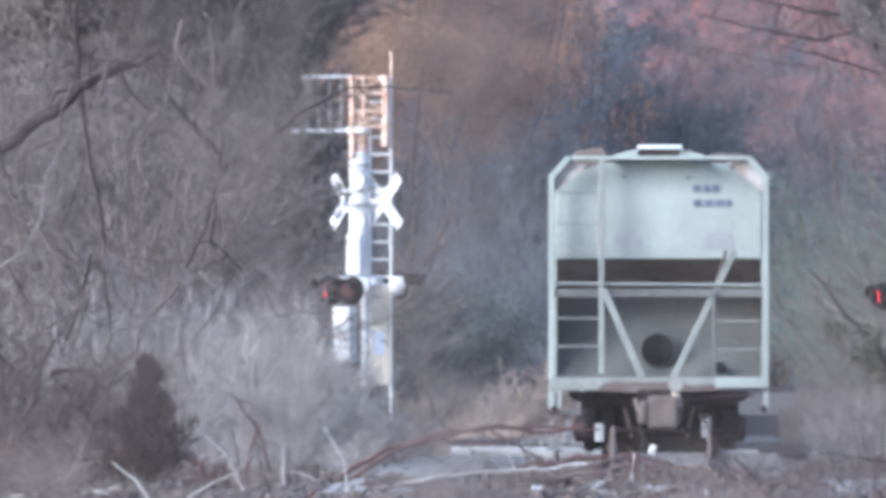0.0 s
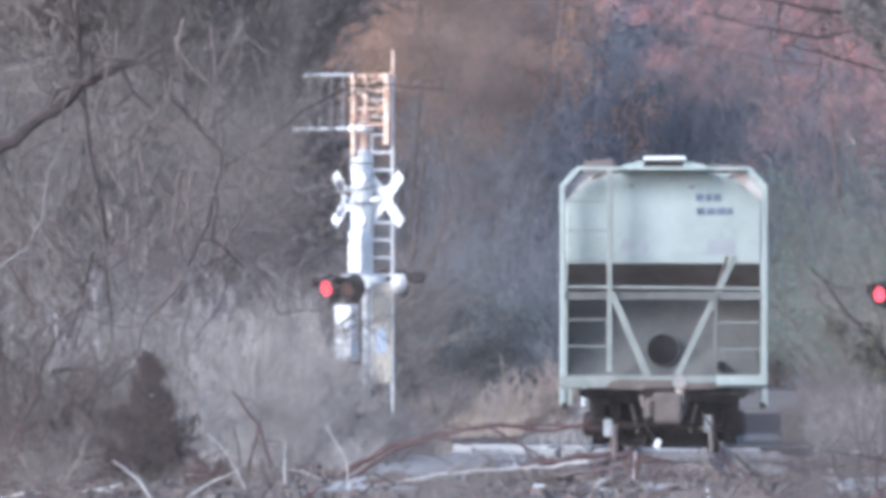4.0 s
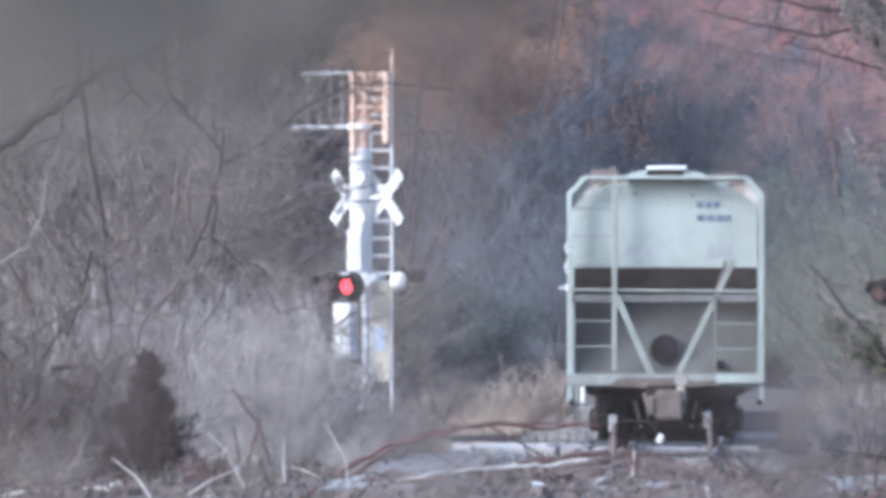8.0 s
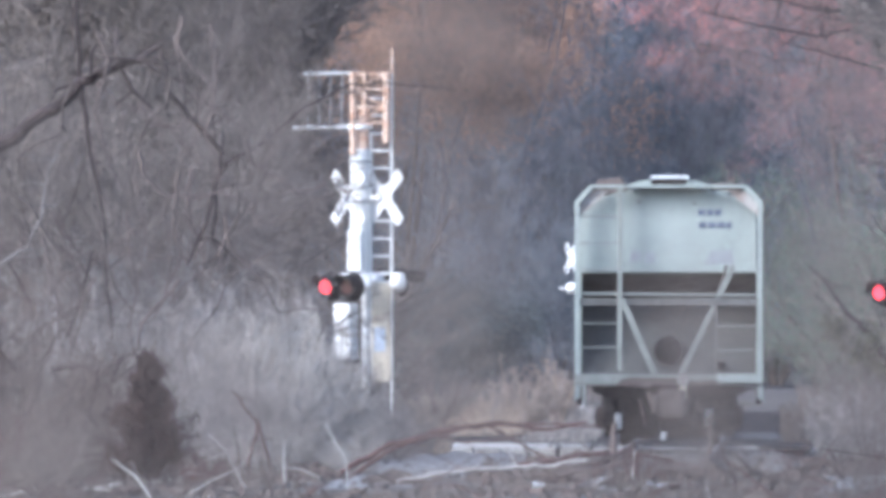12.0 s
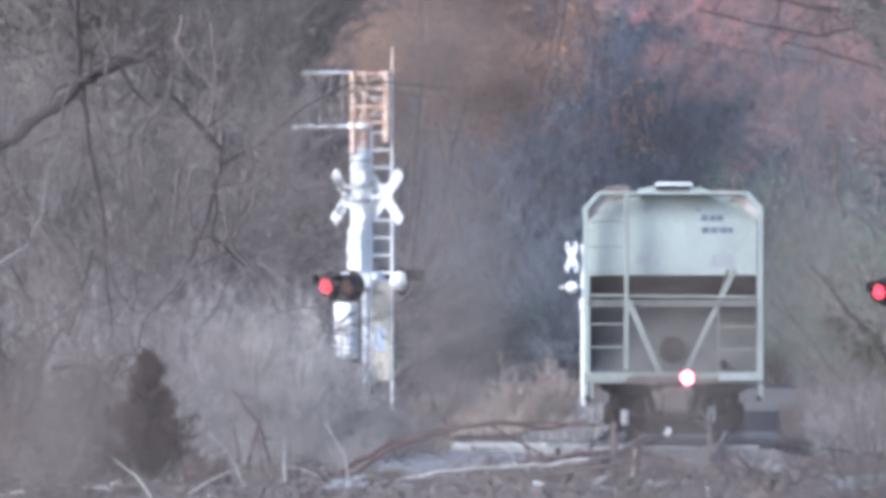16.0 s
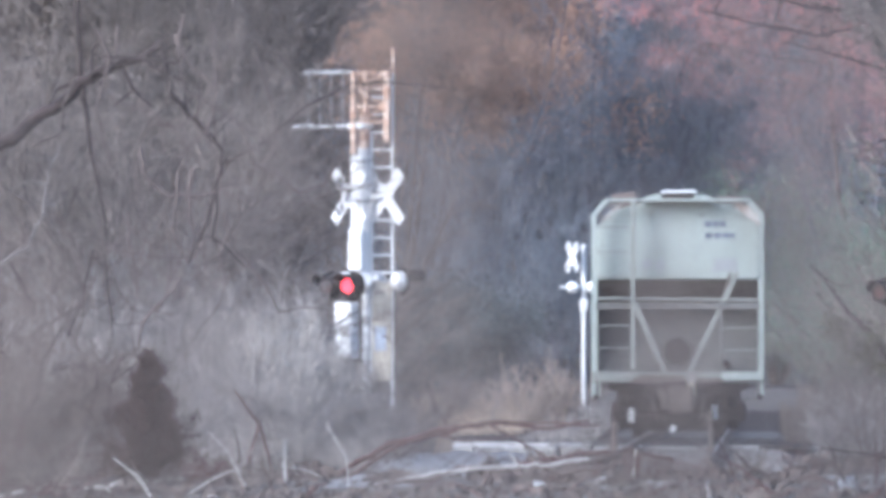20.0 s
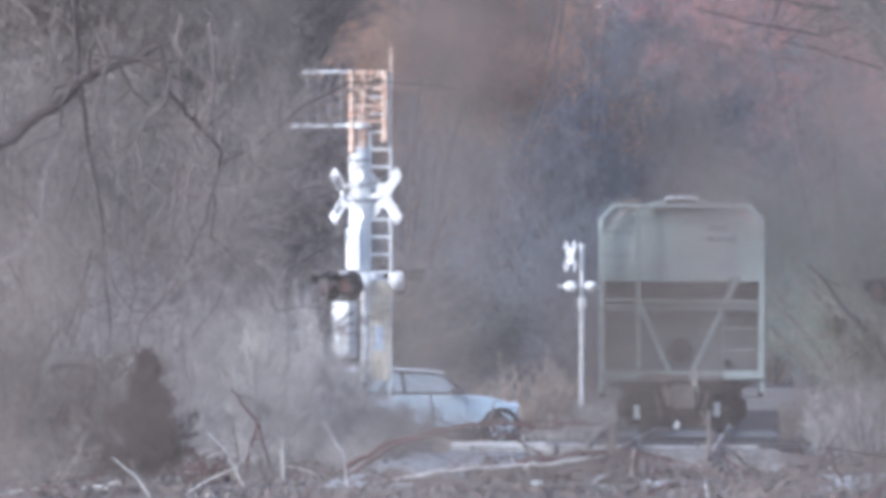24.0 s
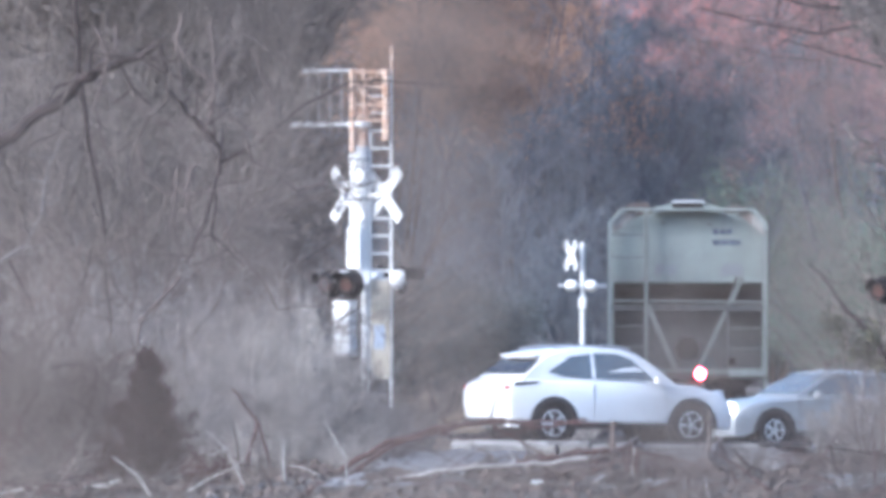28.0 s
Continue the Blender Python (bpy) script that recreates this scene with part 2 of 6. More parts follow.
# ---- building helpers ----
class Geo:
    """Vertices and faces of one mesh."""

    def __init__(self):
        self.v, self.f = [], []

    def add(self, verts, faces):
        o = len(self.v)
        self.v.extend(tuple(p) for p in verts)
        self.f.extend(tuple(o + i for i in f) for f in faces)
        return self

    def box(self, c, s, m=None):
        x, y, z = s[0] / 2, s[1] / 2, s[2] / 2
        pts = [Vector((a * x, b * y, d * z)) for a in (-1, 1) for b in (-1, 1) for d in (-1, 1)]
        if m is not None:
            pts = [m @ p for p in pts]
        c = Vector(c)
        return self.add([c + p for p in pts], [(0, 1, 3, 2), (4, 6, 7, 5), (0, 4, 5, 1), (2, 3, 7, 6), (0, 2, 6, 4), (1, 5, 7, 3)])

    def beam(self, a, b, w, d, up=(0, 0, 1)):
        """A bar of section w x d from a to b."""
        a, b = Vector(a), Vector(b)
        t = (b - a).normalized()
        side = t.cross(Vector(up))
        side = side.normalized() if side.length > 1e-4 else Vector((1, 0, 0))
        top = side.cross(t)
        q = [(-1, -1), (1, -1), (1, 1), (-1, 1)]
        pts = [p + side * (i * w / 2) + top * (j * d / 2) for p in (a, b) for i, j in q]
        return self.add(pts, [(3, 2, 1, 0), (4, 5, 6, 7), (0, 1, 5, 4), (1, 2, 6, 5), (2, 3, 7, 6), (3, 0, 4, 7)])

    def pipe(self, path, radii, n=8, caps=True):
        """A round tube along a path, with a radius for each point."""
        path = [Vector(p) for p in path]
        o = len(self.v)
        ref = Vector((0.31, 0.17, 0.93))
        for i, p in enumerate(path):
            t = (path[min(i + 1, len(path) - 1)] - path[max(i - 1, 0)]).normalized()
            s = t.cross(ref)
            s = s.normalized() if s.length > 1e-3 else Vector((1, 0, 0))
            u = s.cross(t)
            r = radii[i] if hasattr(radii, "__len__") else radii
            for k in range(n):
                a = 2 * math.pi * k / n
                self.v.append(tuple(p + s * (r * math.cos(a)) + u * (r * math.sin(a))))
        for i in range(len(path) - 1):
            for k in range(n):
                a, b = o + i * n + k, o + i * n + (k + 1) % n
                self.f.append((a, b, b + n, a + n))
        if caps:
            self.f.append(tuple(o + k for k in reversed(range(n))))
            self.f.append(tuple(o + (len(path) - 1) * n + k for k in range(n)))
        return self

    def prism(self, outline, depth0, depth1, axis="y", inset=0.0):
        """A flat outline (u, w) pushed along an axis from depth0 to depth1."""
        n = len(outline)
        place = {"y": lambda u, w, d: (u, d, w), "x": lambda u, w, d: (d, u, w), "z": lambda u, w, d: (u, w, d)}[axis]
        pts = [place(u, w, depth0) for u, w in outline] + [place(u, w, depth1) for u, w in outline]
        return self.add(pts, [tuple(reversed(range(n))), tuple(range(n, 2 * n))] + [(i, (i + 1) % n, n + (i + 1) % n, n + i) for i in range(n)])

    def lathe(self, profile, n=20, axis="y", c=(0, 0, 0)):
        """A profile (radius, height) turned round an axis."""
        c = Vector(c)
        o = len(self.v)
        for r, h in profile:
            for k in range(n):
                a = 2 * math.pi * k / n
                u, w = r * math.cos(a), r * math.sin(a)
                self.v.append(tuple(c + Vector({"y": (u, h, w), "x": (h, u, w), "z": (u, w, h)}[axis])))
        for i in range(len(profile) - 1):
            for k in range(n):
                a, b = o + i * n + k, o + i * n + (k + 1) % n
                self.f.append((a, b, b + n, a + n))
        self.f.append(tuple(o + k for k in reversed(range(n))))
        self.f.append(tuple(o + (len(profile) - 1) * n + k for k in range(n)))
        return self


def part(name, geo, material, parent=None, label="", bevel=0.0, smooth=False):
    me = bpy.data.meshes.new(name)
    bm = bmesh.new()
    vs = [bm.verts.new(p) for p in geo.v]
    for f in geo.f:
        try:
            bm.faces.new([vs[i] for i in f])
        except ValueError:
            pass
    bmesh.ops.recalc_face_normals(bm, faces=bm.faces)
    if bevel:
        edges = [e for e in bm.edges if len(e.link_faces) == 2 and e.calc_face_angle(0) > 0.6]
        bmesh.ops.bevel(bm, geom=edges, offset=bevel, segments=2, affect="EDGES", profile=0.5, clamp_overlap=True)
    bm.to_mesh(me)
    bm.free()
    if smooth:
        me.polygons.foreach_set("use_smooth", [True] * len(me.polygons))
        me.set_sharp_from_angle(angle=0.7)
    me.materials.append(material)
    ob = new(name, me)
    if parent is not None:
        ob.parent = parent
    if label:
        tagged(ob, label)
    return ob


def raw(name, geo, material, parent=None):
    """The same for large meshes, straight from the lists."""
    me = bpy.data.meshes.new(name)
    me.from_pydata(geo.v, [], geo.f)
    me.materials.append(material)
    ob = new(name, me)
    if parent is not None:
        ob.parent = parent
    return ob


def thing(name, label, category, m=None, group="", kind=""):
    ob = new(name)
    ob.empty_display_size = 0.2
    if m is not None:
        ob.matrix_basis = m
    return tagged(ob, label, category, group, kind)


def smoothstep(a, b, x):
    k = max(0.0, min(1.0, (x - a) / (b - a)))
    return k * k * (3 - 2 * k)


# ---- ground ----
ROAD_TURN = radians(28)
ROAD_U = Vector((math.cos(ROAD_TURN), math.sin(ROAD_TURN), 0))
ROAD_N = Vector((-ROAD_U.y, ROAD_U.x, 0))
ROAD_P = Vector((-3.67, 619.0, 0))        # a point on the lane of the cars that drive away


def ground_z(x, y):
    z = -0.32 + 0.55 * smoothstep(720, 1000, y) + 0.42 * smoothstep(905, 1008, y)
    d = abs(x - TRACK)
    z += 0.10 * noise.noise(Vector((x * 0.35, y * 0.05, 0))) * smoothstep(2.5, 5, d)
    r = (Vector((x, y, 0)) - ROAD_P).dot(ROAD_N) - 1.7
    z += (0.16 * (1 - smoothstep(4.5, 9, abs(r)))) * (1 if y < 720 else 0)
    z += 46 * smoothstep(1060, 1900, y) + 10 * smoothstep(1040, 1130, y)
    # earth mound over the end of the rails
    z += 0.17 * math.exp(-((y - 456) / 9.0) ** 2) * (1 - smoothstep(3.0, 7.0, d)) * (0.9 + 0.25 * noise.noise(Vector((x * 1.3, y * 0.2, 4))))
    z += (0.9 * smoothstep(6, 14, d) * smoothstep(560, 640, y)) * (1 - smoothstep(660, 720, y)) * (1 if x > 0 else 0)
    return z


def build_ground():
    xs = [-2500, -1200, -500, -200, -90, -50, -35] + [-28 + 0.4 * i for i in range(113)] + [24, 40, 70, 150, 400, 1000, 2500]
    ys = [-1500, -300, -20, 60, 150, 230, 290, 320] + [340 + 2 * i for i in range(196)] + [740 + 12 * i for i in range(24)] + [1040 + 20 * i for i in range(20)] + [1500, 1700, 1900, 2600, 4800]
    g = Geo()
    g.v = [(x, y, ground_z(x, y)) for y in ys for x in xs]
    w = len(xs)
    g.f = [(j * w + i, j * w + i + 1, (j + 1) * w + i + 1, (j + 1) * w + i) for j in range(len(ys) - 1) for i in range(w - 1)]
    ob = raw("ground", g, M_GROUND)
    ob.data.polygons.foreach_set("use_smooth", [True] * len(ob.data.polygons))
    tagged(ob, "brown leaf-littered ground rising to a wooded hillside", "ground", kind="structure")


build_ground()


def build_road():
    def strip(name, p, u, half, along0, along1, z, label, slope=0.0):
        g = Geo()
        n = Vector((-u.y, u.x, 0))
        steps = 24
        for i in range(steps + 1):
            s = along0 + (along1 - along0) * i / steps
            for o, dz in ((-half - 0.25, -0.30), (-half, -0.015), (0, 0.03), (half, -0.015), (half + 0.25, -0.30)):
                q = p + u * s + n * o
                g.v.append((q.x, q.y, z + dz - slope * max(-7, min(7, s))))
        for i in range(steps):
            for k in range(4):
                a = i * 5 + k
                g.f.append((a, a + 1, a + 6, a + 5))
        ob = raw(name, g, M_ASPHALT)
        return tagged(ob, label, "road", kind="structure")
    strip("road", ROAD_P + ROAD_N * 1.7, ROAD_U, 4.0, -60, 60, -0.17, "worn grey asphalt road over the level crossing", 0.012)
    sh = Geo()
    for i in range(41):
        q = ROAD_P + ROAD_U * (-24 + 1.2 * i)
        for k, (o, dz) in enumerate(((-2.5, -0.085), (-3.3, -0.10), (-5.2, -0.26), (-7.0, -0.42))):
            p = q + ROAD_N * o
            wob = 0.05 * noise.noise(Vector((p.x * 1.1, p.y * 0.7, k)))
            sh.v.append((p.x, p.y, dz + wob * (k > 0) - 0.012 * max(-7, min(7, -24 + 1.2 * i))))
    for i in range(40):
        for k in range(3):
            a = i * 4 + k
            sh.f.append((a, a + 1, a + 5, a + 4))
    tagged(raw("road_shoulder", sh, M_EARTH), "bare earth shoulder falling from the road edge, sunlight in its pale colour", "shoulder", kind="structure")
    strip("road_far", Vector((0, 1018, 0)), Vector((1, 0, 0)), 4.0, -480, 480, 0.72, "grey asphalt road far down the line")


build_road()


def build_track():
    # the bed beyond the crossing is darker: shade put into its colour
    for y0, y1, m, label in ((466, 612.5, M_PALEBED, "pale dusty gravel bed under the rails"), (625.5, 905, M_BALLAST, "grey crushed stone ballast bed under the track")):
        bed = Geo().prism([(TRACK - 2.6, -0.5), (TRACK - 1.75, -0.19), (TRACK + 1.75, -0.19), (TRACK + 2.6, -0.5)], y0, y1)
        tagged(raw("ballast_bed", bed, m), label, "ballast", kind="structure")
    # dark strip whose colour carries the shade lying beside the track
    cin = Geo()
    for i in range(56):
        y = 626 + 5 * i
        for j in range(16):
            x = TRACK - 5.4 + 0.6 * j
            cin.v.append((x, y, max(ground_z(x, y) + 0.05, -0.34) + 0.04 * noise.noise(Vector((x * 1.7, y * 0.4, 9)))))
    cin.f = [(i * 16 + j, i * 16 + j + 1, i * 16 + j + 17, i * 16 + j + 16) for i in range(55) for j in range(15)]
    tagged(raw("cinder_verge", cin, M_VERGESHADE), "dark verge along the track, shade put into its colour", "verge", kind="structure")
    rnd = random.Random(5)
    heaps = (Geo(), Geo())
    for i in range(7000):
        y = 470 + 230 * rnd.random() ** 0.8
        if 611 < y < 627:
            continue
        x, r = TRACK + rnd.uniform(-2.3, 2.3), rnd.uniform(0.02, 0.045)
        z = -0.19 - max(0, abs(x - TRACK) - 1.75) * 0.36
        q = [Vector((rnd.uniform(-1, 1), rnd.uniform(-1, 1), rnd.uniform(-1, 1))).normalized() * r for _ in range(2)]
        c = Vector((x, y, z + r * 0.35))
        heaps[y > 612].add([c + Vector((r, 0, 0)), c - Vector((r, 0, 0)) + q[0] * 0.3, c + Vector((0, r, 0)), c - Vector((0, r, 0)), c + Vector((0, 0, r)) + q[1] * 0.3, c - Vector((0, 0, r))],
                   [(0, 2, 4), (2, 1, 4), (1, 3, 4), (3, 0, 4), (2, 0, 5), (1, 2, 5), (3, 1, 5), (0, 3, 5)])
    tagged(raw("ballast_stones", heaps[0], M_PALEBED), "loose pale ballast stones between the rails", "stones", kind="stuff")
    tagged(raw("ballast_stones", heaps[1], M_BALLAST), "loose grey ballast stones between the rails", "stones", kind="stuff")
    tr = thing("railway_track", "single railway track of rusty rails on wooden ties", "track", kind="structure")
    sec = [(-0.07, -0.17), (0.07, -0.17), (0.07, -0.155), (0.012, -0.13), (0.012, -0.045), (0.036, -0.03), (0.036, -0.004), (0.028, 0), (-0.028, 0), (-0.036, -0.004), (-0.036, -0.03), (-0.012, -0.045), (-0.012, -0.13), (-0.07, -0.155)]
    for k in (-1, 1):
        rail = part("rail", Geo().prism([(TRACK + k * 0.753 + u, w) for u, w in sec], 470, 900), M_RAIL, tr)
        part("rail_head", Geo().box((TRACK + k * 0.753, 685, 0.003), (0.05, 430, 0.006)), M_RAILTOP, rail, "dull worn running surface")
    tie = Geo().box((0, 0, 0), (2.6, 0.23, 0.18))
    first = part("tie", tie, M_TIE, tr, bevel=0.01)
    first.location = (TRACK, 471, -0.255)
    for i in range(1, 290):
        y = 471 + 0.53 * i
        if 612 < y < 626:
            continue
        o = first.copy()
        scene.collection.objects.link(o)
        o.location = (TRACK + 0.02 * math.sin(i * 2.3), y, -0.255)
    # broken pale slabs added along the crossing's near edge for its sunlit strip
    x = -6.0
    r2 = random.Random(44)
    while x < -0.2:
        w = r2.uniform(0.5, 1.2)
        o = part("edge_slab", Geo().box((0, 0, 0), (w - 0.05, 0.55, r2.uniform(0.26, 0.44))), M_CONCRETE, tr, "pale broken slab added for the sunlit road edge", bevel=0.03)
        o.matrix_basis = pose(x + w / 2, 611.6 + r2.uniform(-0.2, 0.2), -0.30 + r2.uniform(-0.03, 0.02), r2.uniform(-5, 5), r2.uniform(-4, 4), r2.uniform(-8, 8))
        x += w
    for k, w in ((-1.6, 1.5), (0, 1.28), (1.6, 1.5)):
        part("crossing_panel", Geo().box((TRACK + k, 619, -0.135), (w, 12.6, 0.10)), M_ASPHALT, tr, "asphalt crossing panel between the rails", bevel=0.02)


build_track()


# ---- covered hopper wagon ----
def build_hopper():
    """Origin on the rail head under the near end sill; the wagon reaches along +Y."""
    h = thing("covered_hopper_wagon", "weathered light grey covered hopper wagon rolling away on the track", "train car")
    # body: curved roof over straight sides
    sec = [(-1.5, 2.94), (-1.5, 3.92), (-1.3, 4.17), (-0.85, 4.31), (-0.4, 4.37), (0.4, 4.37), (0.85, 4.31), (1.3, 4.17), (1.5, 3.92), (1.5, 2.94)]
    body = part("body", Geo().prism(sec, 0.36, 17.6), M_HOPPER, h, "light grey end wall and roof, streaked with grime", bevel=0.02)
    part("side_wall", Geo().prism([(-1.5, 1.15), (-1.5, 2.94), (1.5, 2.94), (1.5, 1.15)], 3.2, 14.8), M_HOPPER, h, bevel=0.02)
    part("slope_sheet", Geo().prism([(0.37, 2.935), (1.6, 2.40), (3.4, 1.6), (3.4, 2.935)], -1.49, 1.49, "x"), M_SOOTSHADE, h, "sooty sloping end sheet under the wall, recess shade in its colour")
    part("slope_sheet", Geo().prism([(17.6, 2.935), (16.4, 2.40), (14.6, 1.6), (14.6, 2.935)], -1.49, 1.49, "x"), M_SOOTSHADE, h)
    part("end_plate", Geo().prism([(1.55, 2.46), (0.27, 1.24), (0.27, 1.12), (1.7, 1.12), (3.2, 1.7)], -1.47, 1.47, "x"), M_HOPPER_LOW, h, "inclined lower end plate, grime and overhang shade in its grey")
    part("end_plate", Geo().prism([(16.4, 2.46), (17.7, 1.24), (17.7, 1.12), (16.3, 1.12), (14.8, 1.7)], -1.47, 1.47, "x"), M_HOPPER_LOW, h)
    # sheets added at the open ends to keep sun off the end plate
    for k in (-1, 1):
        part("end_side_sheet", Geo().prism([(0.36, 2.94), (0.22, 1.15), (3.3, 1.15), (3.3, 2.94)], k * 1.485, k * 1.505, "x"), M_HOPPER, h)
        part("end_side_sheet", Geo().prism([(17.6, 2.94), (17.74, 1.15), (14.7, 1.15), (14.7, 2.94)], k * 1.485, k * 1.505, "x"), M_HOPPER, h)
    for y in (0.06, 17.9):
        for k in (-1, 1):
            part("corner_post", Geo().box((k * 1.555, y, 2.46), (0.085, 0.12, 3.42)), M_HOPPER, h, bevel=0.012)
            part("corner_brace", Geo().beam((k * 1.56, y, 4.12), (k * 1.31, y, 4.40), 0.09, 0.085, (0, 1, 0)), M_HOPPER, h, bevel=0.01)
            part("gusset", Geo().prism([(k * 1.50, 3.92), (k * 1.50, 4.10), (k * 1.28, 4.33), (k * 0.98, 4.36), (k * 1.2, 4.16)], y + 0.06, y + 0.10), M_STAINED, h, "rust-stained corner gusset")
        part("top_rail", Geo().box((0, y, 4.405), (2.66, 0.12, 0.055)), M_HOPPER, h, bevel=0.012)
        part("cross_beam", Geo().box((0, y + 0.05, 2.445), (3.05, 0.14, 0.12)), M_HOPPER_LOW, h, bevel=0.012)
        part("grab_rail", Geo().pipe([(-1.54, y, 2.585), (1.54, y, 2.555)], 0.026, 8), M_HOPPER_MID, h, smooth=True)
        part("end_sill", Geo().box((0, y + 0.06, 1.125), (3.2, 0.3, 0.19)), M_HOPPER_MID, h, "grimy grey end sill", bevel=0.02)
    stain = [(-0.92, 1.02), (-0.30, 1.00), (0.38, 1.01), (0.86, 1.03), (0.80, 1.12), (0.44, 1.10), (0.36, 1.14), (-0.05, 1.16), (-0.20, 1.15), (-0.62, 1.17), (-0.80, 1.13)]
    part("sill_stain", Geo().prism(stain, -0.098, -0.088), M_DUSTRUST, h, "rust-brown stain along the sill")
    part("sill_cover", Geo().box((1.2, -0.094, 1.15), (0.78, 0.012, 0.15)), M_HOPPER, h, "paler cover plate on the sill", bevel=0.004)
    # roof walkway and hatches
    part("walkway", Geo().box((0.01, 9, 4.565), (0.64, 17.9, 0.06)), M_WALK, h, "bright galvanised roof walkway", bevel=0.008)
    for y in (0.2, 4.5, 9, 13.5, 17.6):
        part("walkway_bracket", Geo().prism([(-0.42, 4.37), (-0.27, 4.53), (0.29, 4.53), (0.42, 4.37)], y, y + 0.12), M_DUSTRUST, h)
    for k in (-1, 1):
        part("walkway_apron", Geo().prism([(k * 0.30, 4.385), (k * 0.30, 4.535), (k * 0.44, 4.51), (k * 0.62, 4.46), (k * 0.72, 4.385)], 0.14, 0.9), M_HOPPER, h, "sloping pale apron beside the walkway", bevel=0.006)
    for y in (0.5, 5, 9, 13):
        part("roof_hatch", Geo().prism([(-1.26, 4.24), (-1.22, 4.52), (-0.80, 4.56), (-0.70, 4.32)], y, y + 1.6), M_DUSTRUST, h, "low brown roof hatch", bevel=0.02)
    part("roof_hatch", Geo().prism([(0.70, 4.34), (0.74, 4.47), (1.16, 4.475), (1.26, 4.34)], 0.5, 2.1), M_DUSTRUST, h, "low brown roof hatch", bevel=0.02)
    # ladders
    ld = part("ladder", Geo().box((-0.83, 0.02, 2.83), (0.085, 0.07, 3.1)), M_HOPPER_MID, h, bevel=0.01)
    for z in (1.67, 2.08, 3.0, 3.45, 3.9):
        part("rung", Geo().pipe([(-1.53, 0.02, z), (-0.83, 0.02, z)], 0.014, 6), M_HOPPER_MID, ld)
    ld = part("ladder", Geo().box((0.80, 0.02, 1.86), (0.05, 0.06, 1.25)), M_HOPPER_LOW, h, bevel=0.008)
    for z in (1.63, 2.04):
        part("rung", Geo().pipe([(1.53, 0.02, z), (0.80, 0.02, z)], 0.014, 6), M_HOPPER_MID, ld)
    part("diagonal_brace", Geo().beam((-0.80, 0.0, 2.50), (-0.24, -0.02, 1.22), 0.11, 0.05, (0, 1, 0)), M_HOPPER_MID, h, bevel=0.01)
    part("diagonal_brace", Geo().beam((1.10, 0.16, 3.06), (0.20, -0.02, 1.20), 0.10, 0.05, (0, 1, 0)), M_HOPPER_MID, h, bevel=0.01)
    part("pipe_stub", Geo().beam((0.98, 0.2, 3.06), (0.83, 0.12, 2.6), 0.05, 0.05, (0, 1, 0)), M_SOOTSHADE, h)
    # round opening; a flat black disc stands for the dark inside it
    op = part("opening_ring", Geo().lathe([(0.262, 0.85), (0.262, 0.36), (0.238, 0.345), (0.238, 0.6)], 32, c=(-0.015, 0, 1.62)), M_HOPPER_LOW, h, smooth=True)
    part("opening_mouth", Geo().lathe([(0.24, 0.40), (0.24, 0.37)], 32, c=(-0.015, 0, 1.62)), M_BLACK, op, "flat black disc for the dark inside the round opening")
    part("port", Geo().lathe([(0.075, 0.5), (0.075, 0.20), (0.06, 0.19)], 16, c=(0.88, 0, 1.37)), M_BLACK, h, "small black round port")
    # faded lettering as bars, and old spray paint
    for i, (x, w, z) in enumerate(((0.56, 0.12, 3.965), (0.70, 0.10, 3.965), (0.83, 0.11, 3.965), (0.57, 0.13, 3.75), (0.73, 0.14, 3.75), (0.89, 0.14, 3.75), (1.02, 0.09, 3.75))):
        part("lettering_bar", Geo().box((x, 0.352, z), (w, 0.008, 0.105)), M_INK, body, "faded dark lettering bar")
    for x, z, w, hh in ((-0.57, 3.22, 0.22, 0.2), (-0.33, 3.2, 0.2, 0.22), (0.86, 3.2, 0.5, 0.26)):
        part("spray_patch", Geo().prism([(x - w / 2, z - hh / 2), (x + w / 2, z - hh * 0.4), (x + w * 0.42, z + hh / 2), (x - w * 0.3, z + hh * 0.45)], 0.350, 0.358), M_TAG, body, "faded spray paint patch")
    for x, z in ((-0.50, 4.14), (0.43, 4.12)):
        part("bracket", Geo().box((x, 0.345, z), (0.08, 0.03, 0.05)), M_HOPPER_MID, body)
    # draft gear
    part("draft_box", Geo().box((0, 0.6, 0.86), (0.62, 1.6, 0.36)), M_RUST, h, bevel=0.02)
    cp = part("coupler", Geo().box((0.0, -0.30, 0.72), (0.26, 0.6, 0.30)).box((0.06, -0.62, 0.72), (0.46, 0.32, 0.48)).box((-0.22, -0.68, 0.71), (0.16, 0.24, 0.34)), M_DUSTRUST, h, "rust-brown knuckle coupler", bevel=0.06)
    part("striker", Geo().prism([(-0.38, 0.92), (-0.30, 0.56), (0.30, 0.56), (0.40, 0.92)], -0.10, 0.0), M_DUSTRUST, h, bevel=0.02)
    part("uncoupling_lever", Geo().pipe([(1.4, -0.13, 0.96), (0.6, -0.13, 0.93), (0.3, -0.4, 0.86), (0.1, -0.45, 0.93)], 0.02, 6), M_RUST, h)
    hose = part("air_hose", Geo().pipe([(-0.32, -0.1, 0.70), (-0.26, -0.4, 0.45), (-0.16, -0.5, 0.28), (-0.10, -0.52, 0.20)], 0.03, 8), M_BLACK, h, smooth=True)
    part("hose_coupling", Geo().box((-0.09, -0.53, 0.17), (0.10, 0.07, 0.15), Euler((0, 0.35, 0)).to_matrix()), M_WHITE, hose, "bright metal hose coupling", bevel=0.02)
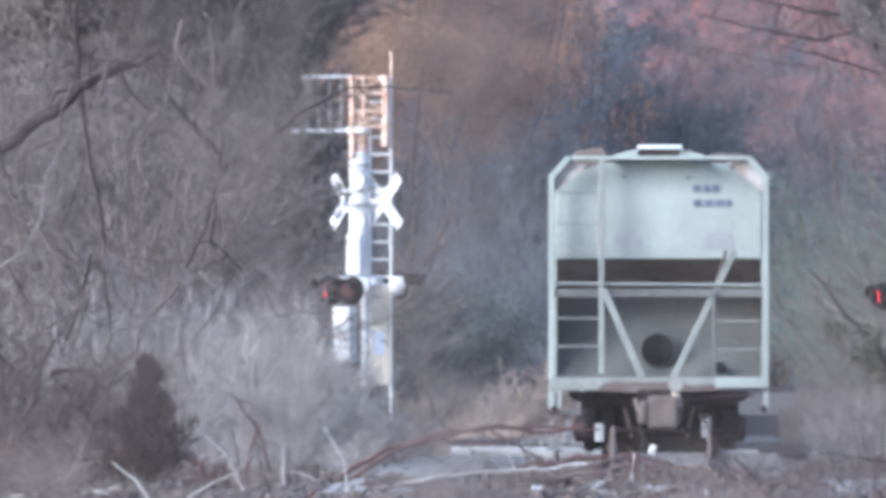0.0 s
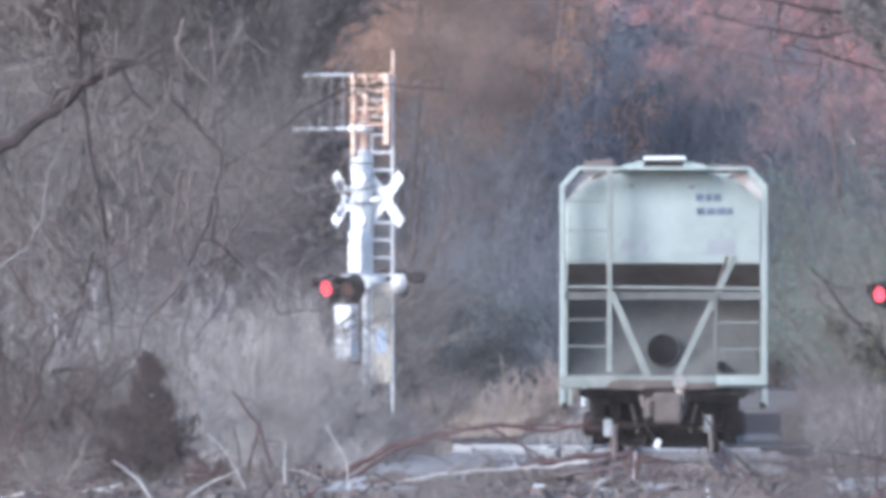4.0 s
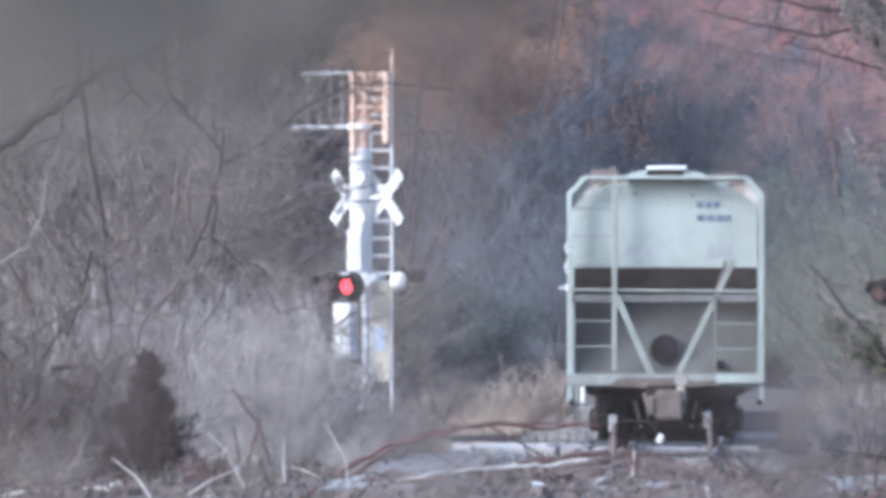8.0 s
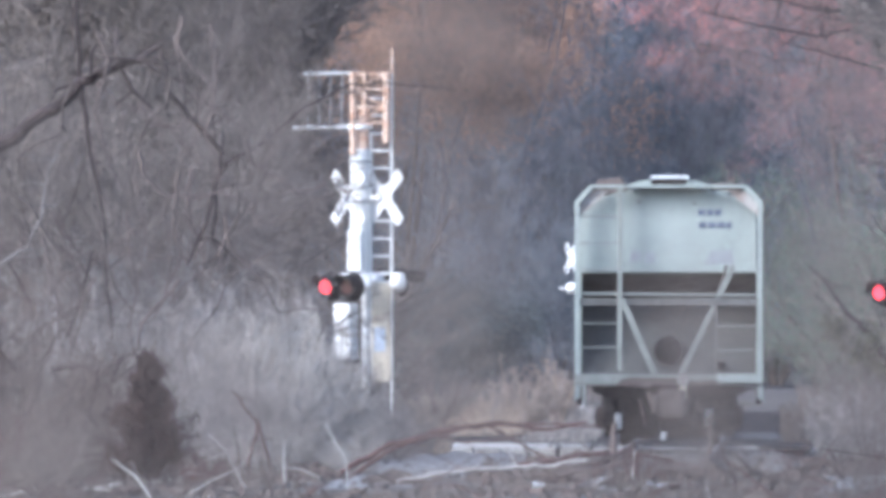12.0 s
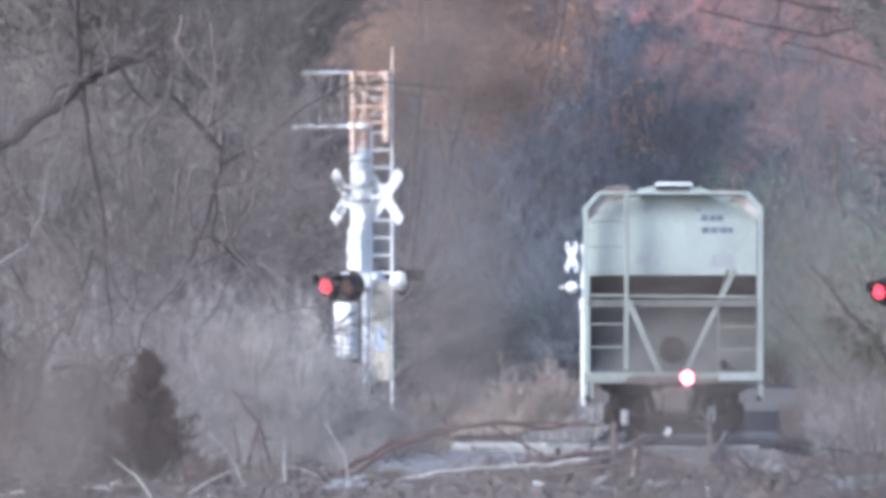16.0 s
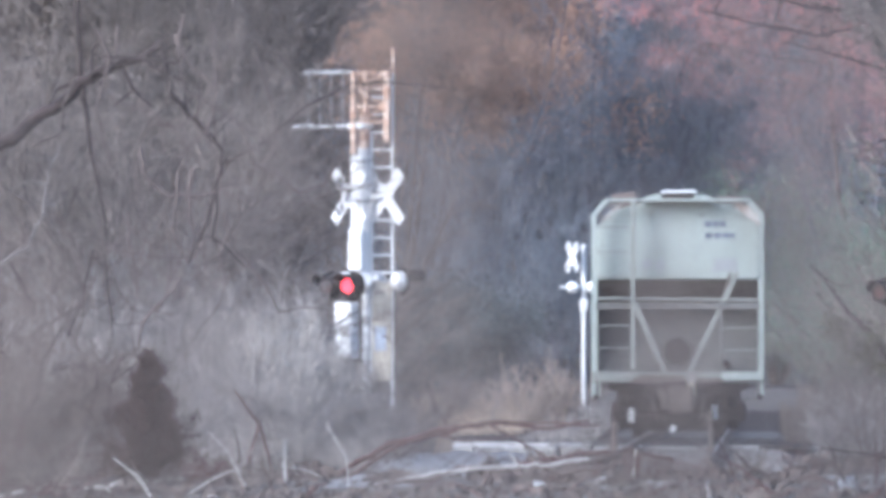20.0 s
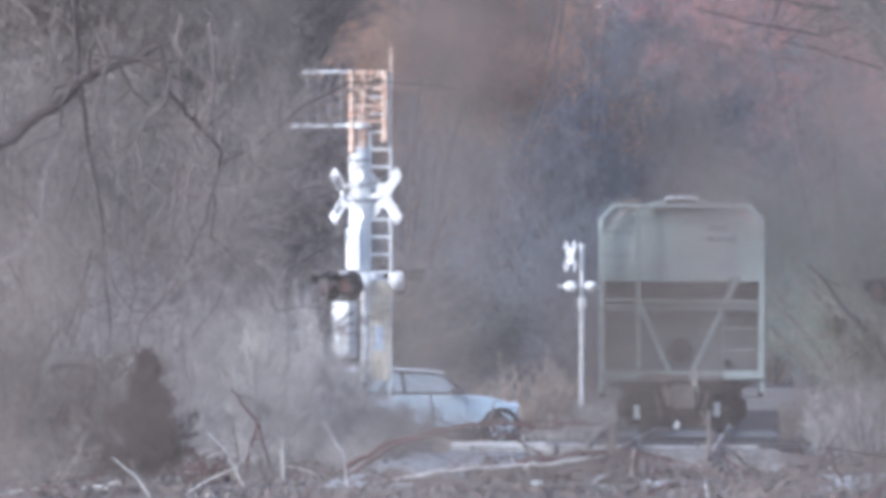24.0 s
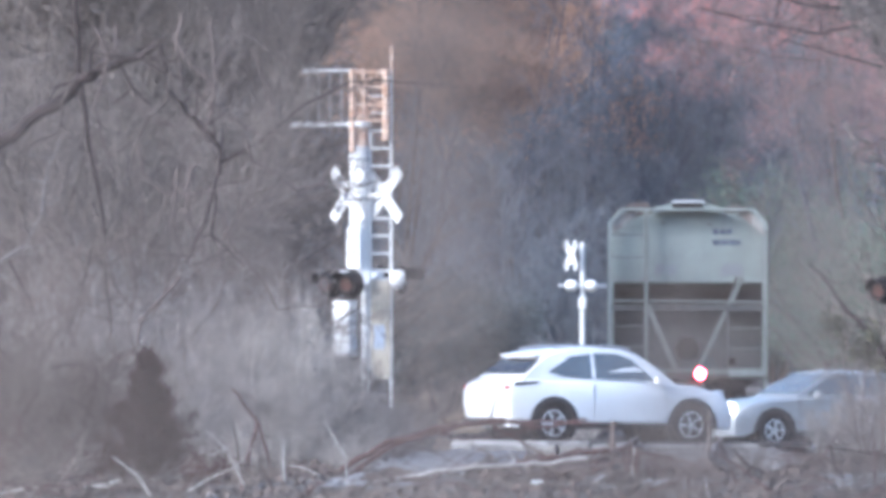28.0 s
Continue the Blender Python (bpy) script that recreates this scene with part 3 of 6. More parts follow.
    # end-of-train device
    dev = part("marker_device", Geo().box((0.25, -0.50, 1.0), (0.12, 0.14, 0.42)), M_TANPLATE, h, "pale end-of-train device on the coupler", bevel=0.02)
    cup = Geo().lathe([(0.122, 0.11), (0.122, -0.100), (0.112, -0.104), (0.112, 0.10)], 24, c=(0.25, -0.60, 1.13))
    cup.f.pop()
    part("marker_hood", cup, M_HOPPER_MID, dev, smooth=True)
    cup = Geo().lathe([(0.1118, 0.10), (0.1118, -0.103), (0.1064, -0.103), (0.1064, 0.09)], 24, c=(0.25, -0.60, 1.13))
    cup.f.pop()
    part("hood_liner", cup, M_BLACK, dev, "black liner of the marker hood", smooth=True)
    lamp = part("marker_lens", Geo().lathe([(0.106, -0.005), (0.106, 0.005)], 24), M_EOT, dev, "flashing red marker lens")
    lamp.data.materials.append(M_EOTOFF)
    back = [p for p in lamp.data.polygons if p.normal.y > -0.5]
    for p in back:
        p.material_index = 1
    lamp.location = (0.25, -0.69, 1.13)
    # steps and corners
    for k in (-1, 1):
        part("corner_step", Geo().box((k * 1.49, 0.05, 0.86), (0.05, 0.06, 0.3)).box((k * 1.33, 0.05, 0.72), (0.36, 0.08, 0.04)), M_HOPPER_LOW, h, bevel=0.006)
        part("stirrup", Geo().lathe([(0.055, 0.0), (0.055, 0.07)], 10, c=(k * 1.52, -0.05, 0.76)), M_RUST, h)
    # centre sill, bottom hoppers
    part("centre_sill", Geo().box((0, 9, 1.0), (0.5, 17.0, 0.35)), M_SOOTSHADE, h, bevel=0.01)
    # black instead of the wagon's grey: under-car shade put into the colour
    for y in (5.0, 9.0, 13.0):
        part("discharge_hopper", Geo().prism([(y - 1.8, 1.2), (y - 0.5, 0.42), (y + 0.5, 0.42), (y + 1.8, 1.2)], -1.02, 1.02, "x"), M_BLACK, h, bevel=0.02)
    for i in range(16):
        for k in (-1, 1):
            part("side_post", Geo().box((k * 1.55, 3.4 + i * 0.74, 2.5), (0.1, 0.09, 2.75)), M_HOPPER, h)
    # plain black boxes added to fill the dark below the sill
    for x0, x1, y, z0, z1 in ((-1.15, -0.35, 3.6, 0.55, 0.98), (0.35, 1.15, 3.9, 0.5, 0.98), (-0.75, 0.75, 4.3, 0.12, 0.6)):
        part("underframe_box", Geo().box(((x0 + x1) / 2, y, (z0 + z1) / 2), (x1 - x0, 0.5, z1 - z0)), M_BLACK, h, "plain black box filling the dark under the wagon", bevel=0.03)
    for k in (-1, 1):
        part("carrier_beam", Geo().prism([(k * 0.30, 1.02), (k * 0.30, 0.78), (k * 0.95, 0.80), (k * 1.28, 0.90), (k * 1.32, 1.02)], 0.45, 1.0), M_BLACK, h, bevel=0.03)
        part("brake_rigging", Geo().prism([(k * 0.28, 0.82), (k * 0.34, 0.40), (k * 0.50, 0.22), (k * 0.64, 0.30), (k * 0.66, 0.84)], 0.9, 1.0), M_BLACK, h, "sooty brake rigging inside the wheels", bevel=0.03)
        part("brake_lever", Geo().beam((k * 0.52, 0.62, 0.86), (k * 0.40, 0.66, 0.34), 0.05, 0.03, (0, 1, 0)), M_DUSTRUST, h, bevel=0.008)
    # two trucks
    wheelsets = []
    for y0 in (1.95, 15.7):
        part("bolster", Geo().box((0, y0, 0.62), (2.3, 0.4, 0.44)), M_BLACK, h, bevel=0.03)
        part("spring_plank", Geo().box((0, y0 + 0.1, 0.30), (1.9, 0.5, 0.2)), M_BLACK, h, bevel=0.03)
        for k in (-1, 1):
            part("side_frame", Geo().prism([(y0 - 1.15, 0.34), (y0 - 1.15, 0.58), (y0 - 0.55, 0.78), (y0 + 0.55, 0.78), (y0 + 1.15, 0.58), (y0 + 1.15, 0.34), (y0 + 0.8, 0.34), (y0 + 0.4, 0.16), (y0 - 0.4, 0.16), (y0 - 0.8, 0.34)], k * 0.93, k * 1.10, "x"), M_BLACK, h, "black cast truck side frame", bevel=0.02)
            part("bearing_adapter", Geo().lathe([(0.10, k * 0.0), (0.19, k * 0.02), (0.19, k * 0.16), (0.13, k * 0.20)], 16, "x", (k * 1.05, y0 - 0.88, 0.48)), M_RUST, h)
            # bright blocks put in for the glints on the wheel treads
            part("brake_shoe", Geo().box((k * 0.77 - 0.09, y0 - 1.42, 0.45 + 0.03 * k), (0.13, 0.06, 0.27)), M_GLINT, h, "bright block standing for the glint on the wheel tread", bevel=0.02)
        part("brake_beam", Geo().pipe([(-0.9, y0 - 1.36, 0.45), (0.9, y0 - 1.36, 0.45)], 0.045, 8), M_RUST, h)
        for dy in (-0.88, 0.88):
            ws = part("wheelset", Geo().pipe([(-1.05, 0, 0), (1.05, 0, 0)], 0.085, 12), M_BLACK, h)
            ws.location = (0, y0 + dy, 0.46)
            for k in (-1, 1):
                prof = [(0.1, k * 0.80), (0.34, k * 0.79), (0.40, k * 0.83), (0.452, k * 0.835), (0.457, k * 0.70), (0.485, k * 0.69), (0.485, k * 0.665), (0.40, k * 0.665), (0.34, k * 0.72), (0.1, k * 0.71)]
                part("wheel", Geo().lathe(prof, 36, "x"), M_BLACK, ws, "black steel wheel with a worn tread", smooth=True)
            wheelsets.append(ws)
    return h, lamp, wheelsets


hopper, marker_lens, hopper_wheels = build_hopper()


# ---- road cars ----
def build_car(label, colour, shape, lights_on=False, tails_on=False, wheels_name="wheel"):
    """Front towards +x, origin on the road under the middle."""
    L, W, wb, r = shape["L"], shape["W"], shape["wb"], shape["r"]
    c = thing("car", label, "car")
    hw = W / 2
    arch = []
    low = shape["low"]

    def notch(x0):
        k = r + 0.055
        return [(x0 + k * math.cos(a), max(low, r + k * math.sin(a))) for a in [math.pi * i / 10 for i in range(11)]]
    front, rear = wb / 2 + shape["shift"], -wb / 2 + shape["shift"]
    outline = list(shape["upper"]) + [(L / 2 - 0.06, low)] + notch(front) + notch(rear) + [(-L / 2 + 0.05, low)]
    slices = [(-1.0, 0.05, 0.26), (-0.955, 0.012, 0.13), (-0.78, 0.0, 0.05), (-0.3, -0.004, 0.0), (0.3, -0.004, 0.0), (0.78, 0.0, 0.05), (0.955, 0.012, 0.13), (1.0, 0.05, 0.26)]
    g = Geo()
    n = len(outline)
    for v, inset, plan in slices:
        for x, z in outline:
            e = max(0.0, (abs(x) - (L / 2 - 0.75)) / 0.75)
            side = v * hw * (1.0 if z > 0.42 else 0.965)
            if z > shape["belt"] - 0.12:
                side *= 0.975
            g.v.append((x - math.copysign(plan * e, x), side, z - inset * (1 if z > 0.6 else 0)))
    for s in range(len(slices) - 1):
        for i in range(n):
            a, b = s * n + i, s * n + (i + 1) % n
            g.f.append((a, b, b + n, a + n))
    g.f.append(tuple(reversed(range(n))))
    g.f.append(tuple(range((len(slices) - 1) * n, len(slices) * n)))
    body = part("body", g, colour, c, smooth=True)
    # cabin
    cab = shape["cabin"]
    z0, z1 = shape["belt"] - 0.06, max(z for _, z in cab)

    def half(z):
        k = max(0.0, (z - z0) / (z1 - z0))
        return hw * (0.945 - 0.19 * k ** 1.4)
    g = Geo()
    m = len(cab)
    for v in (-1, -0.93, -0.5, 0.5, 0.93, 1):
        for x, z in cab:
            g.v.append((x, v * half(z), z - (0.035 if abs(v) == 1 else 0.0 if abs(v) < 0.9 else 0.01) * (1 if z > z1 - 0.2 else 0)))
    for s in range(5):
        for i in range(m):
            a, b = s * m + i, s * m + (i + 1) % m
            g.f.append((a, b, b + m, a + m))
    g.f.append(tuple(reversed(range(m))))
    g.f.append(tuple(range(5 * m, 6 * m)))
    part("cabin", g, shape.get("roof_paint") or colour, c, smooth=True)
    if shape.get("top_paint"):
        g = Geo()
        xs = [-1.47, -1.36, -1.0, -0.5, 0.0, 0.16, 0.26]
        zs = [1.355, 1.395, 1.415, 1.422, 1.405, 1.385, 1.35]
        for x, z in zip(xs, zs):
            for v, dz in ((-0.84, -0.055), (-0.80, -0.012), (-0.4, 0.004), (0.4, 0.004), (0.80, -0.012), (0.84, -0.055)):
                g.v.append((x, v * hw, z + dz + 0.012))
        for a in range(6):
            for b in range(5):
                k = a * 6 + b
                g.f.append((k, k + 1, k + 7, k + 6))
        part("roof", g, shape["top_paint"], c, "white roof panel", smooth=True)
    for x0 in (front, rear):
        for k in (-1, 1):
            ring = Geo()
            for i in range(13):
                a = math.pi * i / 12
                for rr, yy in ((r + 0.004, hw - 0.05), (r + 0.004, hw + 0.008), (r + 0.10, hw + 0.004), (r + 0.10, hw - 0.05)):
                    ring.v.append((x0 + rr * math.cos(a), k * yy, r + rr * math.sin(a) - 0.01))
            for i in range(12):
                for b in range(4):
                    p, q = i * 4 + b, i * 4 + (b + 1) % 4
                    ring.f.append((p, q, q + 4, p + 4))
            well = Geo().lathe([(0.03, k * (hw - 0.27)), (r + 0.052, k * (hw - 0.27)), (r + 0.052, k * (hw - 0.012))], 24, c=(x0, 0, r))
            well.f.pop()
            part("wheel_well", well, M_TRIM, c, "dark wheel well")
            part("wheel_arch", ring, M_TRIM, c, "dark wheel arch lining", smooth=True)
    # windows
    for win in shape["side_windows"]:
        for k in (-1, 1):
            g = Geo()
            q = len(win)
            for d in (-0.02, 0.006):
                g.v += [(x, k * (half(z) + d), z) for x, z in win]
            g.f = [tuple(range(q)), tuple(range(q, 2 * q))] + [(i, (i + 1) % q, q + (i + 1) % q, q + i) for i in range(q)]
            part("side_window", g, shape.get("glass") or M_GLASS, c)
    for name, (xa, za), (xb, zb), out in (("windscreen", *shape["screen"], 1), ("rear_window", *shape["rear_glass"], -1)):
        g = Geo()
        for d in (-0.02, 0.010):
            g.v += [(xa + out * d, -half(za) * 0.90, za + 0.5 * abs(d)), (xa + out * d, half(za) * 0.90, za + 0.5 * abs(d)), (xb + out * d, half(zb) * 0.86, zb + 0.5 * abs(d)), (xb + out * d, -half(zb) * 0.86, zb + 0.5 * abs(d))]
        g.f = [(0, 1, 2, 3), (4, 5, 6, 7), (0, 1, 5, 4), (1, 2, 6, 5), (2, 3, 7, 6), (3, 0, 4, 7)]
        part(name, g, M_DARKGLASS if out < 0 and shape.get("cladding") else M_GLASS, c)
    # lamps, bumpers, sills, mirrors, handles
    for k in (-1, 1):
        hx, hz = shape["head"]
        part("headlight", Geo().lathe([(0.10, -0.12), (0.12, 0.0), (0.10, 0.035), (0.03, 0.055)], 14, "x", (hx - 0.05, k * hw * 0.74, hz)), M_HEADON if lights_on else M_HEAD, c, smooth=True)
        tx, tz = shape["tail"]
        part("tail_light", Geo().box((tx, k * hw * 0.82, tz), (0.14, 0.16, shape["tail_h"])), M_TAILON if tails_on else M_TAIL, c, bevel=0.03)
        part("mirror", Geo().box((shape["screen"][0][0] - 0.32, k * (hw + 0.06), shape["belt"] + 0.06), (0.12, 0.2, 0.13)), shape.get("roof_paint") or colour, c, bevel=0.035)
        part("sill", Geo().box((shape["shift"], k * hw * 0.945, low + 0.05), (wb - 2 * r - 0.16, 0.06, 0.12)), M_TRIM, c, bevel=0.02)
        for hx2 in shape["handles"]:
            part("door_handle", Geo().box((hx2, k * (hw * 0.985), shape["belt"] - 0.15), (0.18, 0.03, 0.03)), shape.get("handle_paint") or colour, c, bevel=0.008)
    if shape.get("spoiler"):
        sx, sz = shape["spoiler"]
        part("spoiler", Geo().box((sx + 0.04, 0, sz + 0.01), (0.36, 1.38 * hw, 0.05), Euler((0, -0.2, 0)).to_matrix()), colour, c, bevel=0.015)
    if shape.get("cladding"):
        for k in (-1, 1):
            part("sill_chrome", Geo().box((shape["shift"], k * hw * 0.975, low + 0.13), (wb - 2 * r - 0.2, 0.03, 0.035)), M_RIM, c, "bright strip along the sill")
        for k in (-1, 1):
            part("tail_wedge", Geo().prism([(-2.18, 1.06), (-2.14, 1.13), (-1.62, 1.15), (-1.80, 1.09)], k * hw * 0.94, k * hw * 0.988, "y"), M_DARKGLASS, c, "dark wedge of the tail lamp round the rear corner", bevel=0.008)
            part("roof_rail", Geo().pipe([(-1.25, k * hw * 0.70, 1.735), (-0.9, k * hw * 0.71, 1.79), (0.0, k * hw * 0.71, 1.80), (0.3, k * hw * 0.70, 1.74)], 0.018, 8), M_RIM, c, "silver roof rail", smooth=True)
    part("rear_bumper", Geo().box((-L / 2 + 0.10, 0, low + 0.09), (0.18, W * 0.80, 0.16)), M_TRIM, c, bevel=0.04)
    part("front_grille", Geo().box((L / 2 - 0.04, 0, low + 0.22), (0.08, W * 0.5, 0.16)), M_TRIM, c, bevel=0.03)
    part("underbody", Geo().box((0, 0, low + 0.12), (L * 0.86, W * 0.86, 0.20)), M_BLACK, c)
    for sx, z0s, z1s in shape["seams"]:
        for k in (-1, 1):
            part("door_seam", Geo().box((sx, k * hw * 0.992, (z0s + z1s) / 2), (0.008, 0.02, z1s - z0s)), M_TRIM, c)
    wheels = []
    for x in (front, rear):
        for k in (-1, 1):
            t = part("wheel", Geo().lathe([(r * 0.66, k * 0.09), (r * 0.93, k * 0.105), (r, k * 0.07), (r, -k * 0.07), (r * 0.93, -k * 0.105), (r * 0.6, -k * 0.09)], 28), M_TYRE, c, smooth=True)
            t.location = (x, k * (hw - 0.125), r)
            rim = part("rim", Geo().lathe([(r * 0.63, k * 0.05), (r * 0.61, k * 0.095), (r * 0.53, k * 0.098), (r * 0.51, k * 0.06)], 24), M_RIM, t, "bright alloy rim", smooth=True)
            for i in range(5):
                a = 2 * math.pi * i / 5
                part("spoke", Geo().beam((0, k * 0.088, 0), (r * 0.6 * math.cos(a), k * 0.08, r * 0.6 * math.sin(a)), 0.055, 0.02, (0, 1, 0)), M_RIM, t)
            wheels.append(t)
    return c, wheels, r


MINI = dict(L=3.66, W=1.69, wb=2.47, r=0.315, low=0.22, shift=0.06, belt=0.93,
            upper=[(-1.80, 0.40), (-1.82, 0.55), (-1.76, 0.80), (-1.70, 0.93), (0.70, 0.95), (1.10, 0.92), (1.45, 0.85), (1.68, 0.73), (1.80, 0.55), (1.81, 0.38)],
            cabin=[(-1.69, 0.87), (-1.62, 1.10), (-1.50, 1.33), (-1.38, 1.39), (-0.6, 1.41), (0.05, 1.39), (0.22, 1.34), (0.50, 1.12), (0.76, 0.89)],
            side_windows=[[(-1.50, 0.99), (-0.62, 0.99), (-0.62, 1.32), (-1.36, 1.31)], [(-0.54, 0.99), (0.50, 0.98), (0.18, 1.29), (-0.54, 1.32)]],
            screen=((0.66, 1.0), (0.24, 1.33)), rear_glass=((-1.66, 1.02), (-1.54, 1.30)),
            head=(1.72, 0.71), tail=(-1.74, 0.72), tail_h=0.13, handles=(-0.35,), seams=((-0.58, 0.34, 0.90), (0.62, 0.36, 0.90)))
SUVS = dict(L=4.80, W=1.89, wb=2.79, r=0.40, low=0.32, shift=0.03, belt=1.13,
            upper=[(-2.30, 0.50), (-2.38, 0.72), (-2.37, 0.95), (-2.30, 1.11), (-2.14, 1.18), (-1.2, 1.17), (0.95, 1.14), (1.5, 1.10), (2.0, 1.00), (2.24, 0.88), (2.36, 0.70), (2.37, 0.48)],
            cabin=[(-2.16, 1.08), (-1.96, 1.21), (-1.56, 1.52), (-1.44, 1.64), (-1.10, 1.735), (-0.5, 1.78), (0.05, 1.76), (0.38, 1.68), (0.78, 1.40), (1.14, 1.10)],
            side_windows=[[(-1.46, 1.32), (-1.15, 1.23), (-0.58, 1.20), (-0.58, 1.65), (-0.95, 1.61)], [(-0.50, 1.20), (0.72, 1.17), (0.26, 1.56), (-0.02, 1.66), (-0.50, 1.665)]],
            screen=((1.02, 1.21), (0.44, 1.65)), rear_glass=((-1.90, 1.29), (-1.59, 1.54)), spoiler=(-1.50, 1.63),
            head=(2.15, 0.92), tail=(-2.22, 1.03), tail_h=0.10, handles=(-0.95, 0.25), seams=((-0.56, 0.48, 1.09), (0.88, 0.48, 1.09)), cladding=1)
SEDAN = dict(L=4.80, W=1.82, wb=2.78, r=0.33, low=0.22, shift=0.05, belt=0.94,
             upper=[(-2.33, 0.42), (-2.38, 0.60), (-2.36, 0.86), (-2.24, 0.98), (-1.6, 0.98), (0.85, 0.95), (1.5, 0.90), (2.0, 0.80), (2.28, 0.66), (2.37, 0.50), (2.37, 0.36)],
             cabin=[(-1.95, 0.92), (-1.55, 1.16), (-1.1, 1.38), (-0.7, 1.44), (-0.2, 1.45), (0.2, 1.41), (0.65, 1.16), (1.05, 0.90)],
             side_windows=[[(-1.45, 1.02), (-0.42, 1.0), (-0.42, 1.36), (-0.95, 1.33)], [(-0.34, 1.0), (0.78, 0.99), (0.30, 1.29), (0.1, 1.35), (-0.34, 1.37)]],
             screen=((0.92, 1.0), (0.30, 1.36)), rear_glass=((-1.82, 1.0), (-1.15, 1.34)),
             head=(2.33, 0.70), tail=(-2.28, 0.80), tail_h=0.16, handles=(-0.75, 0.3), seams=((-0.38, 0.34, 0.90), (0.95, 0.34, 0.90)))
P_MINI = paint("pale_silver_blue_paint", (0.70, 0.815, 0.865))
P_WHITE = paint("pearl_white_paint", (0.92, 0.92, 0.93))
P_GREY = paint("silver_grey_paint", (0.37, 0.39, 0.41))
P_DARK = paint("charcoal_paint", (0.04, 0.045, 0.05))
P_STEEL = paint("steel_blue_paint", (0.32, 0.37, 0.46))
MINI["roof_paint"], MINI["glass"] = M_TRIM, M_PALEGLASS
MINI["top_paint"] = P_WHITE

mini, mini_wheels, mini_r = build_car("small pale silver-blue hatchback with dark windows crossing the tracks", P_MINI, MINI)
mini.scale = (1.025, 1.0, 0.965)
suv, suv_wheels, suv_r = build_car("white crossover with alloy wheels driving over the crossing", P_WHITE, SUVS)
sedan, sedan_wheels, sedan_r = build_car("silver-grey sedan with lit headlights coming over the crossing", P_GREY, SEDAN, lights_on=True)
far_cars = []
for lab, col, shp, lane, v, x0, t0 in (
        ("white sedan passing on the far road", P_WHITE, SEDAN, -1.7, 14.7, -8.83, 0.6),
        ("steel-blue sedan passing on the far road", P_STEEL, SEDAN, -1.7, 15.1, -3.4, 2.2),
        ("charcoal crossover passing on the far road", P_DARK, SUVS, 1.7, -16.0, -9.25, 2.9),
        ("white crossover passing on the far road", P_WHITE, SUVS, -1.7, 15.0, -5.15, 3.4),
        ("dark steel-blue crossover passing on the far road", P_STEEL, SUVS, -1.7, 15.0, 3.5, 5.9),
        ("white crossover with lit tail lamps on the far road", P_WHITE, SUVS, -1.7, 13.8, -4.7, 12.4)):
    c, wh, rr = build_car(lab, col, shp, tails_on=True)
    far_cars.append((c, wh, rr, lane, v, x0, t0))
far_cars[-1][0].scale = (0.9, 0.9, 0.88)


# ---- crossing signals ----
SPIN = []        # lenses that turn between lit and dark: (object, place, resting turn, phase)


AIM = Vector((-0.57, -0.82, 0))      # the flashers are aimed down the road and a little along the line


def lamp_unit(parent, place, face, phase):
    """A round dark backing plate with a hood and a lens disc that turns its lit or its dark side out."""
    turn = math.degrees(math.atan2(face.y, face.x)) + 90     # front is local -Y
    base = part("lamp_backing", Geo().lathe([(0.255, 0.0), (0.255, 0.012), (0.24, 0.02)], 28), M_BLACK, parent, "round black lamp backing plate")
    base.matrix_basis = pose(*place, 0, 0, turn)
    if phase is None:
        part("lens", Geo().lathe([(0.165, -0.03), (0.165, 0.0)], 24), M_LAMPOFF, base, "round unlit red lens")
    else:
        cup = Geo().lathe([(0.20, 0.0), (0.20, -0.175), (0.126, -0.175), (0.126, -0.01)], 24)
        cup.f.pop()
        part("lamp_cup", cup, M_BLACK, base, smooth=True)
    hood = Geo()
    for i in range(13):
        a = math.pi * (i / 12.0)
        for rr, y in ((0.205, -0.40), (0.205, 0.0), (0.195, 0.0), (0.195, -0.40)):
            hood.v.append((rr * math.cos(a), y * (1.0 if 2 < i < 10 else 0.8), rr * math.sin(a)))
    for i in range(12):
        for k in range(4):
            a, b = i * 4 + k, i * 4 + (k + 1) % 4
            hood.f.append((a, b, b + 4, a + 4))
    part("hood", hood, M_BLACK, base, smooth=True)
    part("lamp_case", Geo().lathe([(0.17, 0.02), (0.17, 0.14), (0.12, 0.2), (0.05, 0.22)], 20), M_ALU, base, "silver lamp case", smooth=True)
    if phase is None:
        return base
    lens = part("lens", Geo().lathe([(0.122, -0.006), (0.122, 0.006)], 24), M_LAMPON, base, "round red warning lens")
    lens.data.materials.append(M_LAMPOFF)
    for p in lens.data.polygons:
        if p.normal.y > -0.5:
            p.material_index = 1
    lens.location = (0, -0.168, 0)
    SPIN.append((lens, phase))
    return base


def crossbuck(parent, place, face, size=1.22):
    turn = math.degrees(math.atan2(face.y, face.x)) + 90
    for i, a in enumerate((45, -45)):
        o = part("crossbuck_blade", Geo().box((0, -0.008 * i, 0), (size, 0.006, 0.23)), M_WHITE, parent, "white crossbuck blade")
        o.matrix_basis = pose(*place, 0, 0, turn) @ pose(0, 0, 0, 0, a, 0)
        for x in (-0.34, 0.0, 0.34):
            part("lettering_bar", Geo().box((x, -0.008 * i - 0.005, 0), (0.22, 0.003, 0.10)), M_INK, o)


